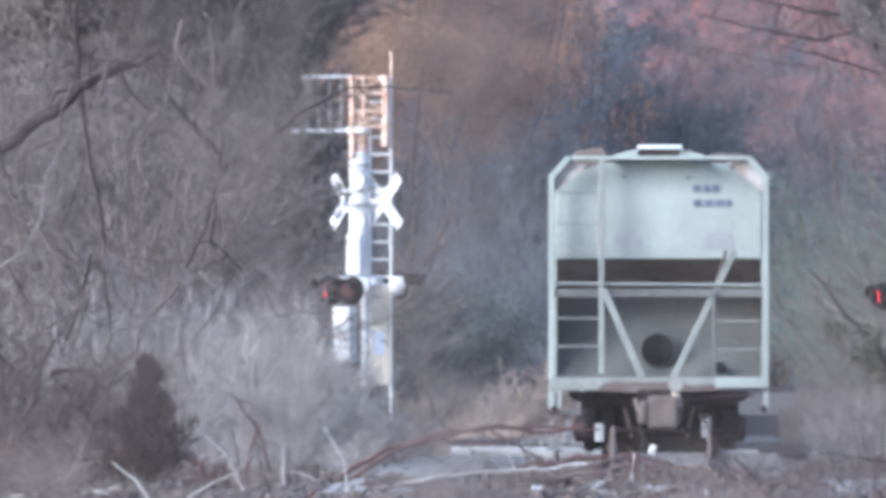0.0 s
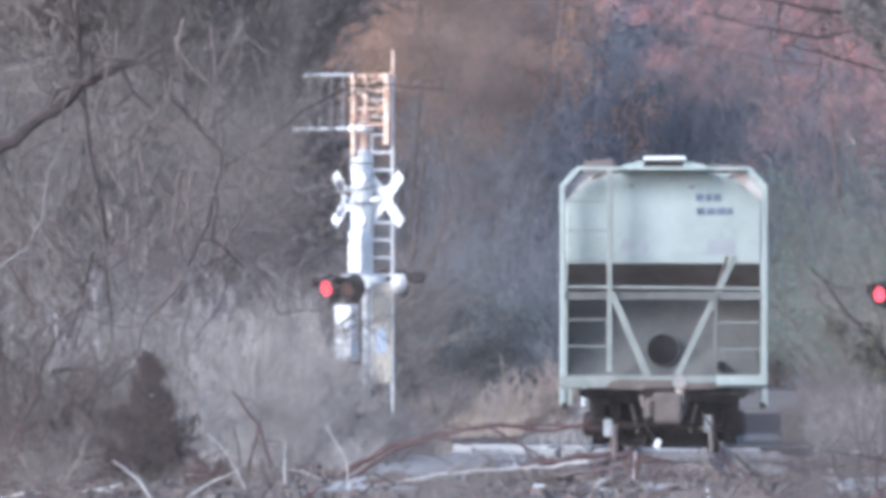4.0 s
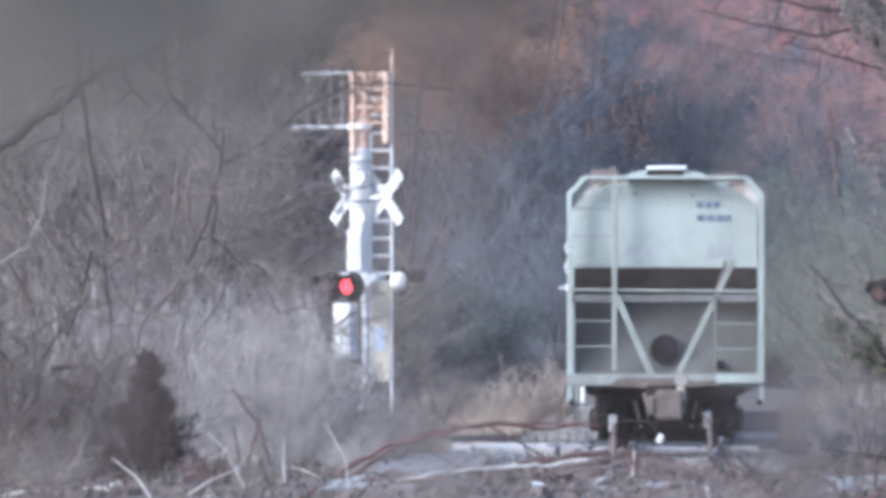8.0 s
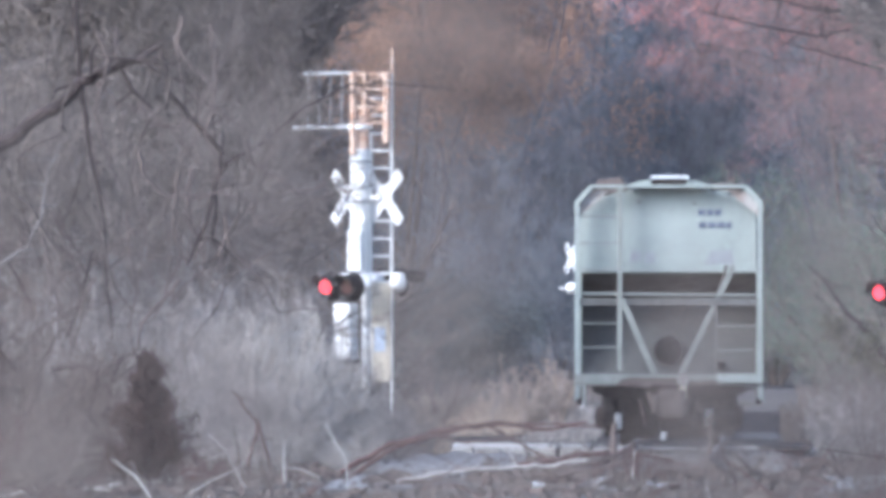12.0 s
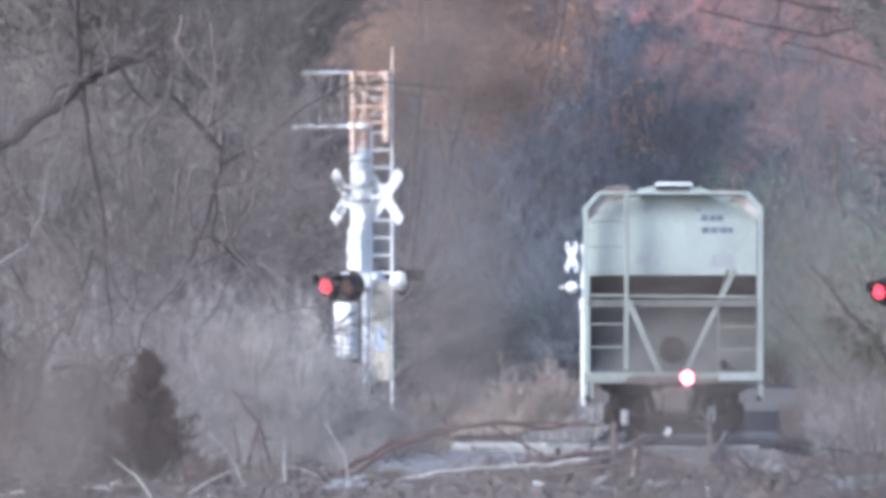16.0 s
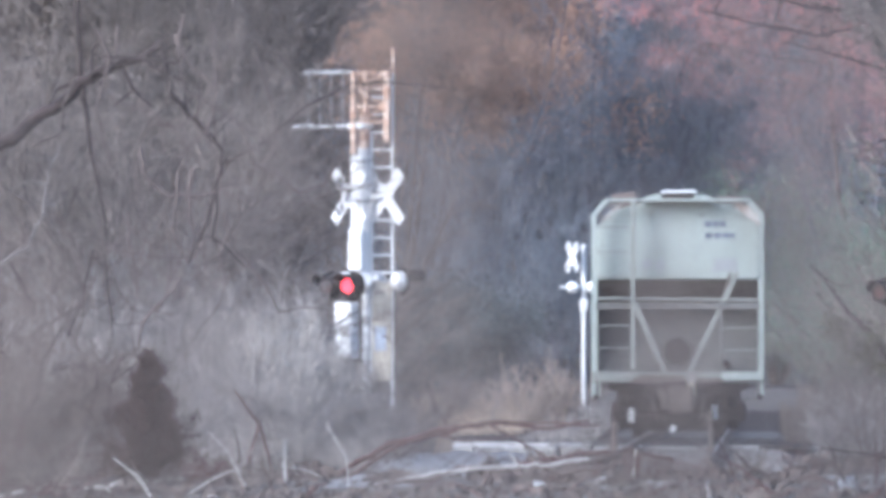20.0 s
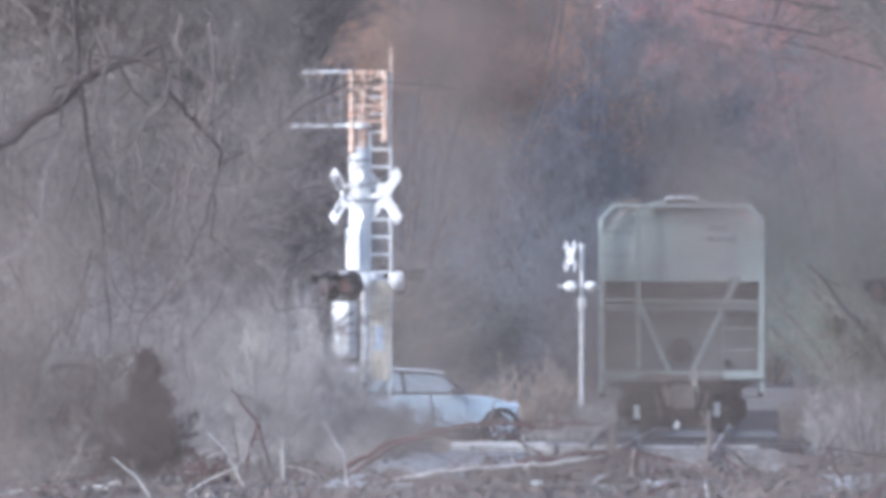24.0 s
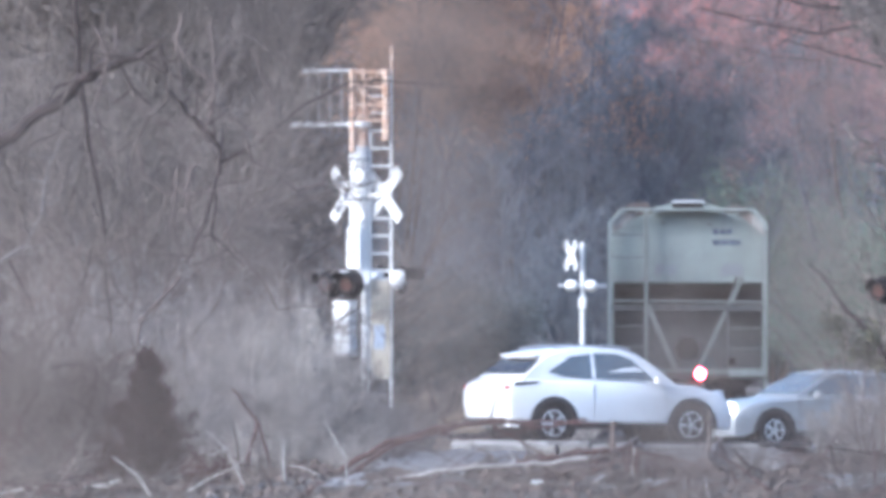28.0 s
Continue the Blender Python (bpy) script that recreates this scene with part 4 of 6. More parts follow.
def signal_mast():
    U, N = ROAD_U, ROAD_N
    s = thing("crossing_signal", "tall aluminium cantilever crossing signal with ladder, crossbucks and red flashers", "signal", pose(-7.08, 600.0, -0.2))
    part("base", Geo().lathe([(0.42, 0), (0.42, 0.12), (0.16, 0.3)], 20, "z"), M_CONE, s, smooth=True)
    part("mast_foot", Geo().pipe([(0.05, 0, 0.2), (0.05, 0, 2.9)], 0.075, 18), M_ALU, s, smooth=True)
    part("mast", Geo().pipe([(-0.05, 0, 2.85), (-0.05, 0, 3.0), (-0.05, 0, 5.3)], [0.12, 0.18, 0.175], 20), M_ALU, s, "thick silver mast", smooth=True)
    part("mast_top", Geo().pipe([(-0.02, 0, 5.3), (-0.02, 0, 6.0)], 0.13, 18), M_ORANGEALU, s, "orange-streaked upper mast", smooth=True)
    for x, r, z in ((-0.17, 0.055, 5.2), (0.03, 0.03, 5.9), (0.42, 0.075, 5.4)):
        part("upright", Geo().pipe([(x, -0.16, z), (x, -0.16, 6.64)], r, 10), M_ORANGEALU, s, "orange-streaked upright", smooth=True)
    for z in (5.75, 6.02, 6.33, 6.60):
        part("cross_tie", Geo().box((0.13, -0.16, z), (0.64, 0.05, 0.05)), M_ORANGEALU, s, bevel=0.008)
    for za, zb in ((5.75, 6.02), (6.33, 6.02), (6.33, 6.60)):
        part("lattice_bar", Geo().beam((-0.15, -0.18, za), (0.40, -0.18, zb), 0.035, 0.02, (0, 1, 0)), M_ORANGEALU, s)
    part("finial_rod", Geo().pipe([(0.51, 0.05, 5.6), (0.51, 0.05, 7.05)], 0.028, 8), M_ORANGEALU, s)
    # ladder
    lad = part("ladder", Geo().box((0.50, 0, 3.60), (0.055, 0.05, 6.0)), M_ALU, s)
    part("stile", Geo().box((0.14, 0, 3.5), (0.045, 0.05, 4.2)), M_ALU, lad)
    for i in range(17):
        part("rung", Geo().pipe([(0.14, 0, 1.3 + i * 0.305), (0.50, 0, 1.3 + i * 0.305)], 0.027, 6), M_ALU, lad)
    part("guard_plate", Geo().box((0.32, -0.04, 2.11), (0.34, 0.012, 1.72)), M_TANPLATE, s, "buff climb guard over the ladder", bevel=0.004)
    part("notice", Geo().box((0.29, -0.052, 1.98), (0.20, 0.008, 0.42)), M_BLUESIGN, s, "small pale blue notice")
    # cantilever arm over the road
    for z in (5.68, 6.62):
        part("arm_chord", Geo().pipe([(-0.1, 0, z), Vector((-0.1, 0, z)) + N * (2.5 if z < 6 else 2.0)], 0.034, 10), M_CONE, s, smooth=True)
    for i in range(5):
        a = Vector((-0.1, 0, 0)) + N * (0.43 * i + 0.15)
        part("arm_strut", Geo().pipe([a + Vector((0, 0, 5.68)), a + Vector((0, 0, 6.62))], 0.011, 6), M_CONE, s)
    part("arm_collar", Geo().lathe([(0.22, 0.0), (0.22, 0.09)], 18, "z", (-0.05, 0, 5.64)), M_ALU, s, smooth=True)
    for z in (5.05, 4.35):
        part("clamp_band", Geo().lathe([(0.195, 0.0), (0.195, 0.05)], 18, "z", (-0.05, 0, z)), M_CONE, s, smooth=True)
    # crossbucks facing both ways
    crossbuck(s, (0.37, -0.15, 4.45), Vector((0.74, 0.67, 0)))
    crossbuck(s, (-0.26, 0.1, 4.45), Vector((-0.80, -0.60, 0)))
    part("crossbuck_bracket", Geo().beam((-0.22, 0.1, 4.45), (0.30, -0.15, 4.45), 0.06, 0.06), M_ALU, s)
    # flashers
    c = Vector((-0.32, -0.18, 2.90))
    part("lamp_arm", Geo().beam((0, 0, 2.9), c, 0.06, 0.06), M_ALU, s)
    part("lamp_bar", Geo().pipe([c - N * 0.45, c + N * 0.45], 0.03, 8), M_ALU, s)
    lamp_unit(s, c - N * 0.40 - U * 0.05, AIM, 1)
    lamp_unit(s, c + N * 0.40 - U * 0.05, AIM, 0)
    c2 = Vector((0.46, 0.18, 2.98))
    part("lamp_arm", Geo().beam((0, 0, 2.98), c2, 0.06, 0.06), M_ALU, s)
    lamp_unit(s, c2 - N * 0.40 + U * 0.05, U, None)
    lamp_unit(s, c2 + N * 0.40 + U * 0.05, U, None)
    # white box added where the lamp pair has its sunlit highlight
    part("bar_clamp", Geo().box(c + Vector((0.02, -0.30, 0.16)), (0.17, 0.10, 0.15)), M_WHITE, s, "white box for the bright highlight between the lamps", bevel=0.03)
    part("junction_box", Geo().box((0.02, -0.12, 3.0), (0.24, 0.2, 0.26)), M_ALU, s, bevel=0.03)
    # gate motor case, white in the sun
    part("gate_case", Geo().box((-0.30, -0.02, 2.12), (0.34, 0.34, 0.98), Euler((0, 0, radians(-25))).to_matrix()), M_WHITE, s, "white gate mechanism case", bevel=0.04)
    part("relay_box", Geo().box((-0.10, -0.12, 3.52), (0.28, 0.28, 0.72), Euler((0, 0, radians(-25))).to_matrix()), M_WHITE, s, "white relay box on the mast", bevel=0.03)
    return s


def side_mast(name, label, at, tall, face, lit):
    s = thing(name, label, "signal", at, "crossing masts")
    part("base", Geo().lathe([(0.3, 0), (0.3, 0.1), (0.1, 0.24)], 18, "z"), M_CONE, s, smooth=True)
    part("mast", Geo().pipe([(0, 0, 0.1), (0, 0, tall)], 0.06, 14), M_ALU, s, smooth=True)
    part("cap", Geo().lathe([(0.075, 0.0), (0.08, 0.05), (0.02, 0.09)], 14, "z", (0, 0, tall)), M_ALU, s, smooth=True)
    return s


signal_mast()
near = side_mast("crossing_mast", "silver crossing mast with crossbuck and red flashers beside the road", pose(2.47, 625.0, -0.2), 4.7, None, True)
crossbuck(near, (-0.05, -0.10, 4.22), -ROAD_U)
cc = Vector((-0.15, -0.05, 2.85))
part("lamp_bar", Geo().pipe([cc - ROAD_N * 0.45, cc + ROAD_N * 0.45], 0.03, 8), M_ALU, near)
lamp_unit(near, cc - ROAD_N * 0.40 - ROAD_U * 0.06, AIM, 1)
lamp_unit(near, cc + ROAD_N * 0.40 - ROAD_U * 0.06, AIM, 0)
farm = side_mast("crossing_mast", "slim white crossing mast with a crossbuck beside the far road", pose(-4.87, 900.0, 0.0), 4.4, None, False)
turned = Vector((-0.90, -0.43, 0)).normalized()
crossbuck(farm, (-0.30, -0.10, 4.15), turned, 0.96)
part("lamp_bar", Geo().pipe([(-0.62, -0.3, 3.36), (0.62, 0.3, 3.36)], 0.035, 8), M_ALU, farm)
for x, y in ((-0.34, -0.2), (0.18, -0.12)):
    part("lamp_case", Geo().lathe([(0.10, -0.1), (0.155, 0.0), (0.13, 0.16), (0.05, 0.2)], 16, "x", (x, y, 3.36)), M_ALU, farm, "silver lamp case", smooth=True)
part("junction_box", Geo().box((0, -0.1, 2.9), (0.2, 0.16, 0.3)), M_ALU, farm, bevel=0.02)


# ---- plants ----
def tube3(g, pts, r0, r1, n=3):
    k = len(pts) - 1
    g.pipe(pts, [r0 + (r1 - r0) * i / k for i in range(k + 1)], n, caps=False)


def grow(rnd, wood, twig, p, d, length, r, level, spec, ends):
    """One branch and, along it, its children. wood takes the thick ones, twig the thin ones."""
    segs = 5 if level == 0 else 3
    pts = [p.copy()]
    q, w = p.copy(), d.copy()
    for i in range(segs):
        w = (w + Vector((rnd.gauss(0, 1), rnd.gauss(0, 1), rnd.gauss(0, 0.8))) * spec["wander"] + Vector((0, 0, spec["lift"]))).normalized()
        q = q + w * (length / segs)
        pts.append(q.copy())
    thin = level >= spec["thin"]
    if thin:
        mine = twig
    else:
        mine = Geo()
        wood.append((level, mine))
    tube3(mine, pts, r, r * (0.45 if level < spec["depth"] else 0.3), 3 if thin else 6)
    if level >= spec["depth"]:
        ends.append((pts[-1], w))
        ends.append((pts[1], w))
        return
    count = spec["kids"][level]
    for i in range(count):
        f = spec["from"][level] + (1 - spec["from"][level]) * (i + rnd.random() * 0.8) / count
        k = min(segs - 1, int(f * segs))
        base = pts[k].lerp(pts[k + 1], f * segs - k)
        t = (pts[k + 1] - pts[k]).normalized()
        side = Vector((rnd.gauss(0, 1), rnd.gauss(0, 1), rnd.gauss(0, 1)))
        side = (side - t * side.dot(t)).normalized()
        a = radians(rnd.uniform(*spec["angle"]))
        nd = (t * math.cos(a) + side * math.sin(a)).normalized()
        grow(rnd, wood, twig, base, nd, length * spec["ratio"] * rnd.uniform(0.7, 1.2) * (1.1 - 0.5 * f), max(spec["rmin"], r * spec["thick"] * (1.1 - 0.5 * f)), level + 1, spec, ends)


def leaf_cloud(rnd, ends, count, size, spread):
    g = Geo()
    for _ in range(count):
        p, w = ends[rnd.randrange(len(ends))]
        c = p + Vector((rnd.gauss(0, spread), rnd.gauss(0, spread), rnd.gauss(0, spread)))
        a = Vector((rnd.gauss(0, 1), rnd.gauss(0, 1), rnd.gauss(0, 1))).normalized()
        b = a.orthogonal().normalized()
        s = size * rnd.uniform(0.5, 1.3)
        bend = a.cross(b) * s * 0.25
        g.add([c - a * s, c + b * s * 0.55 + bend, c + a * s, c - b * s * 0.55 + bend], [(0, 1, 2), (0, 2, 3)])
    return g


def plant(name, label, category, seed, stems, height, spec, bark, twigs, lean=0.2, leaves=None, group=""):
    """A bare shrub or tree: wood, twigs and, where it has them, leaves."""
    rnd = random.Random(seed)
    wood, twig, ends = [], Geo(), []
    for i in range(stems):
        a = rnd.uniform(0, 2 * math.pi)
        off = Vector((math.cos(a), math.sin(a), 0))
        hgt = height * rnd.uniform(0.7, 1.05)
        grow(rnd, wood, twig, off * (0.12 * (stems > 1)) * rnd.random(), (Vector((0, 0, 1)) + off * lean * rnd.uniform(0.3, 1.5)).normalized(), hgt, spec["r"] * rnd.uniform(0.7, 1.2), 0, spec, ends)
    ob = thing(name, label, category, group=group)
    for level, geo in wood:
        raw("limb" if level else "trunk" if stems == 1 else "stem", geo, bark, ob)
    if twig.v:
        raw("crown", twig, twigs, ob)
    if leaves:
        count, size, spread, m = leaves
        raw("foliage", leaf_cloud(rnd, ends, count, size, spread), m, ob)
    return ob


SHRUB = dict(depth=3, thin=1, kids=(11, 7, 5), angle=(22, 62), ratio=0.42, thick=0.5, wander=0.16, lift=0.05, r=0.035, rmin=0.0045, **{"from": (0.12, 0.1, 0.15)})
THICK = dict(depth=3, thin=1, kids=(13, 8, 6), angle=(25, 70), ratio=0.36, thick=0.5, wander=0.30, lift=0.08, r=0.028, rmin=0.006, **{"from": (0.2, 0.15, 0.1)})
TREE = dict(depth=4, thin=2, kids=(15, 8, 5, 3), angle=(22, 58), ratio=0.34, thick=0.5, wander=0.16, lift=0.06, r=0.07, rmin=0.010, **{"from": (0.18, 0.2, 0.15, 0.1)})
SHRUB_LOW = dict(depth=2, thin=0, kids=(9, 5), angle=(25, 70), ratio=0.45, thick=0.6, wander=0.2, lift=0.0, r=0.012, rmin=0.004, **{"from": (0.1, 0.15)})
OAK = dict(depth=4, thin=1, kids=(15, 7, 5, 3), angle=(40, 80), ratio=0.42, thick=0.45, wander=0.16, lift=0.02, r=0.07, rmin=0.010, **{"from": (0.56, 0.2, 0.15, 0.1)})
SLIM = dict(depth=4, thin=2, kids=(16, 8, 6, 3), angle=(25, 60), ratio=0.34, thick=0.5, wander=0.12, lift=0.05, r=0.05, rmin=0.009, **{"from": (0.12, 0.15, 0.15, 0.1)})
HIGH = dict(depth=4, thin=1, kids=(15, 7, 5, 4), angle=(55, 90), ratio=0.46, thick=0.42, wander=0.14, lift=-0.01, r=0.08, rmin=0.009, **{"from": (0.60, 0.2, 0.15, 0.1)})
WEED = dict(depth=2, thin=0, kids=(5, 3), angle=(15, 45), ratio=0.35, thick=0.5, wander=0.08, lift=0.03, r=0.010, rmin=0.003, **{"from": (0.35, 0.3)})


def scatter(protos, rnd, count, xr, yr, sc, where=None, sink=0.05):
    """Copies of the plants over a stretch of ground; the first of each prototype is moved in as well."""
    used = set()
    done = 0
    while done < count:
        x, y = rnd.uniform(*xr), rnd.uniform(*yr)
        if where and not where(x, y):
            continue
        pr = protos[rnd.randrange(len(protos))]
        s = rnd.uniform(*sc)
        m = Matrix.LocRotScale((x, y, ground_z(x, y) - sink), Euler((rnd.gauss(0, 0.04), rnd.gauss(0, 0.04), rnd.uniform(0, 6.28))), None)
        if pr not in used and "placed" not in pr:
            used.add(pr)
            pr["placed"] = 1
            pr.scale = (s, s, s)
            pr.matrix_basis = m @ Matrix.Diagonal((s, s, s, 1))
        else:
            o = copy_thing(pr, m)
            o.scale = (s, s, s)
        done += 1


SUN_SIDE = Vector((0.809, 0.588, 0))      # level way of the sun's rays


def clear_of_mast(x, y):
    """Leaves the gap through which the sun reaches the signal mast."""
    d = Vector((x + 7.1, y - 600.0, 0))
    s = -d.dot(SUN_SIDE)
    return not (-0.5 < s < 11 and abs(d.cross(SUN_SIDE).z) < 2.0)


def off_roads(x, y):
    r = (Vector((x, y, 0)) - ROAD_P).dot(ROAD_N) - 1.7
    return abs(x - TRACK) > 3.0 and not (abs(r) < 5.2) and abs(y - 1018) > 7


# thicket left of the track, before the road
G1 = "bare thicket"
bare = [plant("bare_shrub", "leafless grey-brown shrub in a dense thicket", "shrub", 10 + i, 6, 6.2, THICK, M_BARK, M_TWIG, 0.35, group=G1) for i in range(3)]
pale = [plant("pale_shrub", "leafless shrub with pale dry twigs at the track side", "shrub", 20 + i, 9, 2.6, SHRUB, M_PALE, M_PALE, 0.5, group="pale brush") for i in range(2)]
rnd = random.Random(77)
scatter(bare, rnd, 34, (-16.0, -9.0), (556, 604), (0.85, 1.35), lambda x, y: off_roads(x, y) and clear_of_mast(x, y) and not (x > -10.4 and y < 603))
scatter(pale, rnd, 11, (-14.0, -9.2), (550, 592), (0.5, 0.9), off_roads)
scatter(pale, rnd, 7, (-10.4, -8.3), (545, 585), (0.55, 0.85), off_roads)
scatter(pale, rnd, 12, (-9.4, -6.4), (560, 596), (0.25, 0.42), off_roads)
scatter(pale, rnd, 6, (-7.2, -5.8), (555, 590), (0.34, 0.44), off_roads)
scatter(pale, rnd, 18, (-8.5, -6.6), (556, 594), (0.42, 0.54), off_roads)
scatter(pale, rnd, 26, (-8.7, -6.9), (562, 597), (0.34, 0.5), off_roads)
scatter(pale, rnd, 6, (-11.5, -8.9), (550, 592), (1.0, 1.35), off_roads)
scatter(pale, rnd, 12, (-9.3, -6.6), (488, 530), (0.3, 0.62), off_roads)
scatter(pale, rnd, 6, (-13.5, -8.8), (532, 590), (0.85, 1.25), off_roads)
scatter(bare, rnd, 18, (-13.0, -8.8), (478, 530), (0.18, 0.42), off_roads)
scatter(pale, rnd, 8, (1.9, 4.0), (560, 606), (0.25, 0.45), off_roads)
thin = [plant("bare_shrub", "leafless brown shrub beside the track", "shrub", 31, 7, 3.6, SHRUB, M_BARK, M_TWIG, 0.4, group="track-side shrubs")]
scatter(thin, rnd, 6, (3.0, 5.0), (575, 608), (0.8, 1.2), off_roads)
scatter(thin, rnd, 26, (-22, -9.4), (660, 880), (0.9, 1.7), off_roads)
scatter(thin, rnd, 4, (2.6, 3.6), (588, 606), (0.5, 0.8), off_roads)
scatter(thin, rnd, 14, (3.2, 9), (650, 880), (0.9, 1.6), off_roads)

r9 = random.Random(909)
DENSE = dict(SHRUB, kids=(12, 7, 4), rmin=0.0075, wander=0.22)
tangle = [plant("tangled_shrub", "dense tangle of pale lilac-grey dry twigs", "shrub", 25 + i, 8, 2.6, DENSE, M_PALE, M_TANGLE, 0.55, group="dense brush") for i in range(2)]
scatter(tangle, r9, 12, (-7.75, -6.95), (528, 556), (0.62, 0.76), off_roads)
scatter(tangle, r9, 7, (-8.9, -7.6), (530, 556), (0.55, 0.75), off_roads)
scatter(tangle, r9, 4, (-8.75, -7.95), (534, 552), (0.85, 1.08), off_roads)
scatter(tangle, r9, 5, (-10.9, -8.9), (512, 552), (0.6, 1.0), off_roads)
scatter(pale, r9, 5, (-10.6, -8.6), (524, 552), (0.7, 1.2), off_roads)
reed = [plant("pale_sapling", "cluster of thin pale upright dry stems", "shrub", 28 + i, 6, 2.3, dict(WEED, r=0.015, rmin=0.006, kids=(7, 4)), M_TANGLE, M_TANGLE, 0.22, group="pale saplings") for i in range(2)]
scatter(reed, r9, 34, (-11.5, -6.8), (500, 570), (0.6, 1.25), off_roads)
scatter(reed, r9, 12, (-12.5, -8.0), (560, 600), (1.0, 1.7), lambda x, y: off_roads(x, y) and clear_of_mast(x, y))
amber = plant("dry_bush", "tall bush of dry orange-tan stalks at the verge", "bush", 27, 8, 1.9, DENSE, M_GRASS, M_AMBER, 0.5, group="tan bushes")
amber_spots = [(-6.9, 800, 0.45, 0), (-6.2, 790, 0.5, 70), (-5.6, 806, 0.85, 140), (-5.0, 815, 0.9, 200), (-6.5, 835, 0.6, 260), (-7.6, 800, 0.5, 310), (-5.4, 780, 0.55, 20), (-8.2, 790, 0.4, 110)]
olive = plant("mossy_shrub", "small shrub with clumps of olive-green leaves at its tips", "shrub", 73, 4, 2.3, dict(SHRUB, r=0.02), M_STEM, M_TWIG, 0.25)
olive.matrix_basis = pose(1.64, 556, ground_z(1.64, 556) - 0.05)
tips = [(Vector(c), None) for c in ((-0.48, 0, 2.20), (-0.30, 0.1, 1.92), (0.02, -0.1, 2.12), (0.16, 0.1, 1.68), (-0.62, 0, 2.35), (-0.05, 0.2, 1.85))]
raw("foliage", leaf_cloud(random.Random(5), tips, 520, 0.055, 0.10), M_OLIVE, olive)
scatter(tangle, r9, 10, (0.7, 2.7), (560, 604), (0.26, 0.44))
scatter(reed, r9, 5, (0.9, 2.4), (575, 604), (0.45, 0.7))

scatter(thin, rnd, 16, (1.5, 5.0), (640, 730), (0.28, 0.5), off_roads)
scatter(tangle, r9, 8, (1.1, 3.6), (655, 760), (0.3, 0.5), off_roads)
scatter(tangle, r9, 4, (1.1, 2.0), (690, 770), (0.34, 0.48), lambda x, y: True)
scatter(thin, r9, 6, (0.8, 2.0), (690, 800), (0.28, 0.42), lambda x, y: True)
scatter(pale, rnd, 8, (1.4, 4.0), (632, 690), (0.25, 0.4), off_roads)

# woods behind
G2 = "woods beyond the far road"
wood_a = [plant("bare_tree", "leafless tree in the woods, haze grey put into its bark", "tree", 40 + i, 1, 15.0, dict(SLIM, thin=1), M_FARBARK, M_HAZETWIG, 0.1, group=G2) for i in range(2)]
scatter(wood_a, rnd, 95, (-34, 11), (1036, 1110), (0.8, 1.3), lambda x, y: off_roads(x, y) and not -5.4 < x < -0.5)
wood_b = [plant("bare_tree", "leafless grey-brown tree behind the crossing", "tree", 50 + i, 1, 13.0, TREE, M_BARK, M_TWIG, 0.12, group="woods left of the track") for i in range(2)]
scatter(wood_b, rnd, 26, (-28, -11.5), (650, 900), (0.75, 1.15), off_roads)
# added to shade the wagon, mostly out of view: shrubs, trees either side
scatter(bare, r9, 12, (-13.5, -10.6), (652, 692), (1.0, 1.4), off_roads)
shade = [plant("bare_tree", "tall leafless tree with dense twigs, added to shade the wagon", "tree", 58, 1, 13.0, dict(TREE, thin=1, kids=(20, 10, 6, 4), ratio=0.42, rmin=0.021), M_BARK, M_TWIG, 0.12, group="trees along the cutting")]
scatter(shade, r9, 18, (-15.5, -10.2), (652, 700), (0.9, 1.15), off_roads)
scatter(shade, r9, 14, (-13.8, -10.3), (666, 694), (1.0, 1.2), off_roads)
scatter(shade, r9, 9, (4.6, 8.5), (648, 712), (0.9, 1.15), off_roads)
scatter(wood_b, r9, 6, (-17, -11.5), (652, 706), (0.8, 1.1), off_roads)
# unseen trees on the right, added to keep sky light off the wagon
scatter(wood_b, rnd, 10, (7, 16), (640, 800), (0.8, 1.1), off_roads)
oak = [plant("oak_tree", "bare oak still holding dry orange-brown leaves", "tree", 60, 1, 14.0, OAK, M_BARK, M_TWIG, 0.1, (46000, 0.037, 0.22, M_OAKLEAF), "oaks"),
       plant("oak_tree", "bare oak with sparse rusty orange leaves", "tree", 61, 1, 13.0, OAK, M_BARK, M_TWIG, 0.1, (31000, 0.036, 0.2, M_RUSTLEAF), "oaks")]


def put(pr, spots):
    """The prototype and its copies at given places: x, y, size and turn."""
    for i, (x, y, s, a) in enumerate(spots):
        m = pose(x, y, ground_z(x, y) - 0.05, 0, 0, a)
        if i == 0:
            pr["placed"] = 1
            pr.scale = (s, s, s)
            pr.matrix_basis = m @ Matrix.Diagonal((s, s, s, 1))
        else:
            copy_thing(pr, m).scale = (s, s, s)


put(amber, amber_spots)
dark = plant("dark_shrub", "leafless shrub with dark red-brown stems", "shrub", 33, 7, 3.0, THICK, M_DARKBARK, M_STEM, 0.35, group="dark shrubs")
put(dark, [(-10.6, 490, 1.0, 0), (-10.15, 484, 0.66, 60), (-9.55, 482, 0.5, 120), (-10.9, 478, 0.8, 180), (-12.3, 545, 1.7, 240), (-9.7, 470, 0.32, 80), (-10.0, 466, 0.36, 200), (-9.4, 478, 0.55, 20), (-9.9, 488, 0.8, 140), (-9.1, 474, 0.36, 250), (-10.4, 474, 0.5, 310), (-10.5, 505, 0.75, 40), (-9.9, 500, 0.6, 170), (-11.2, 508, 0.9, 290)])
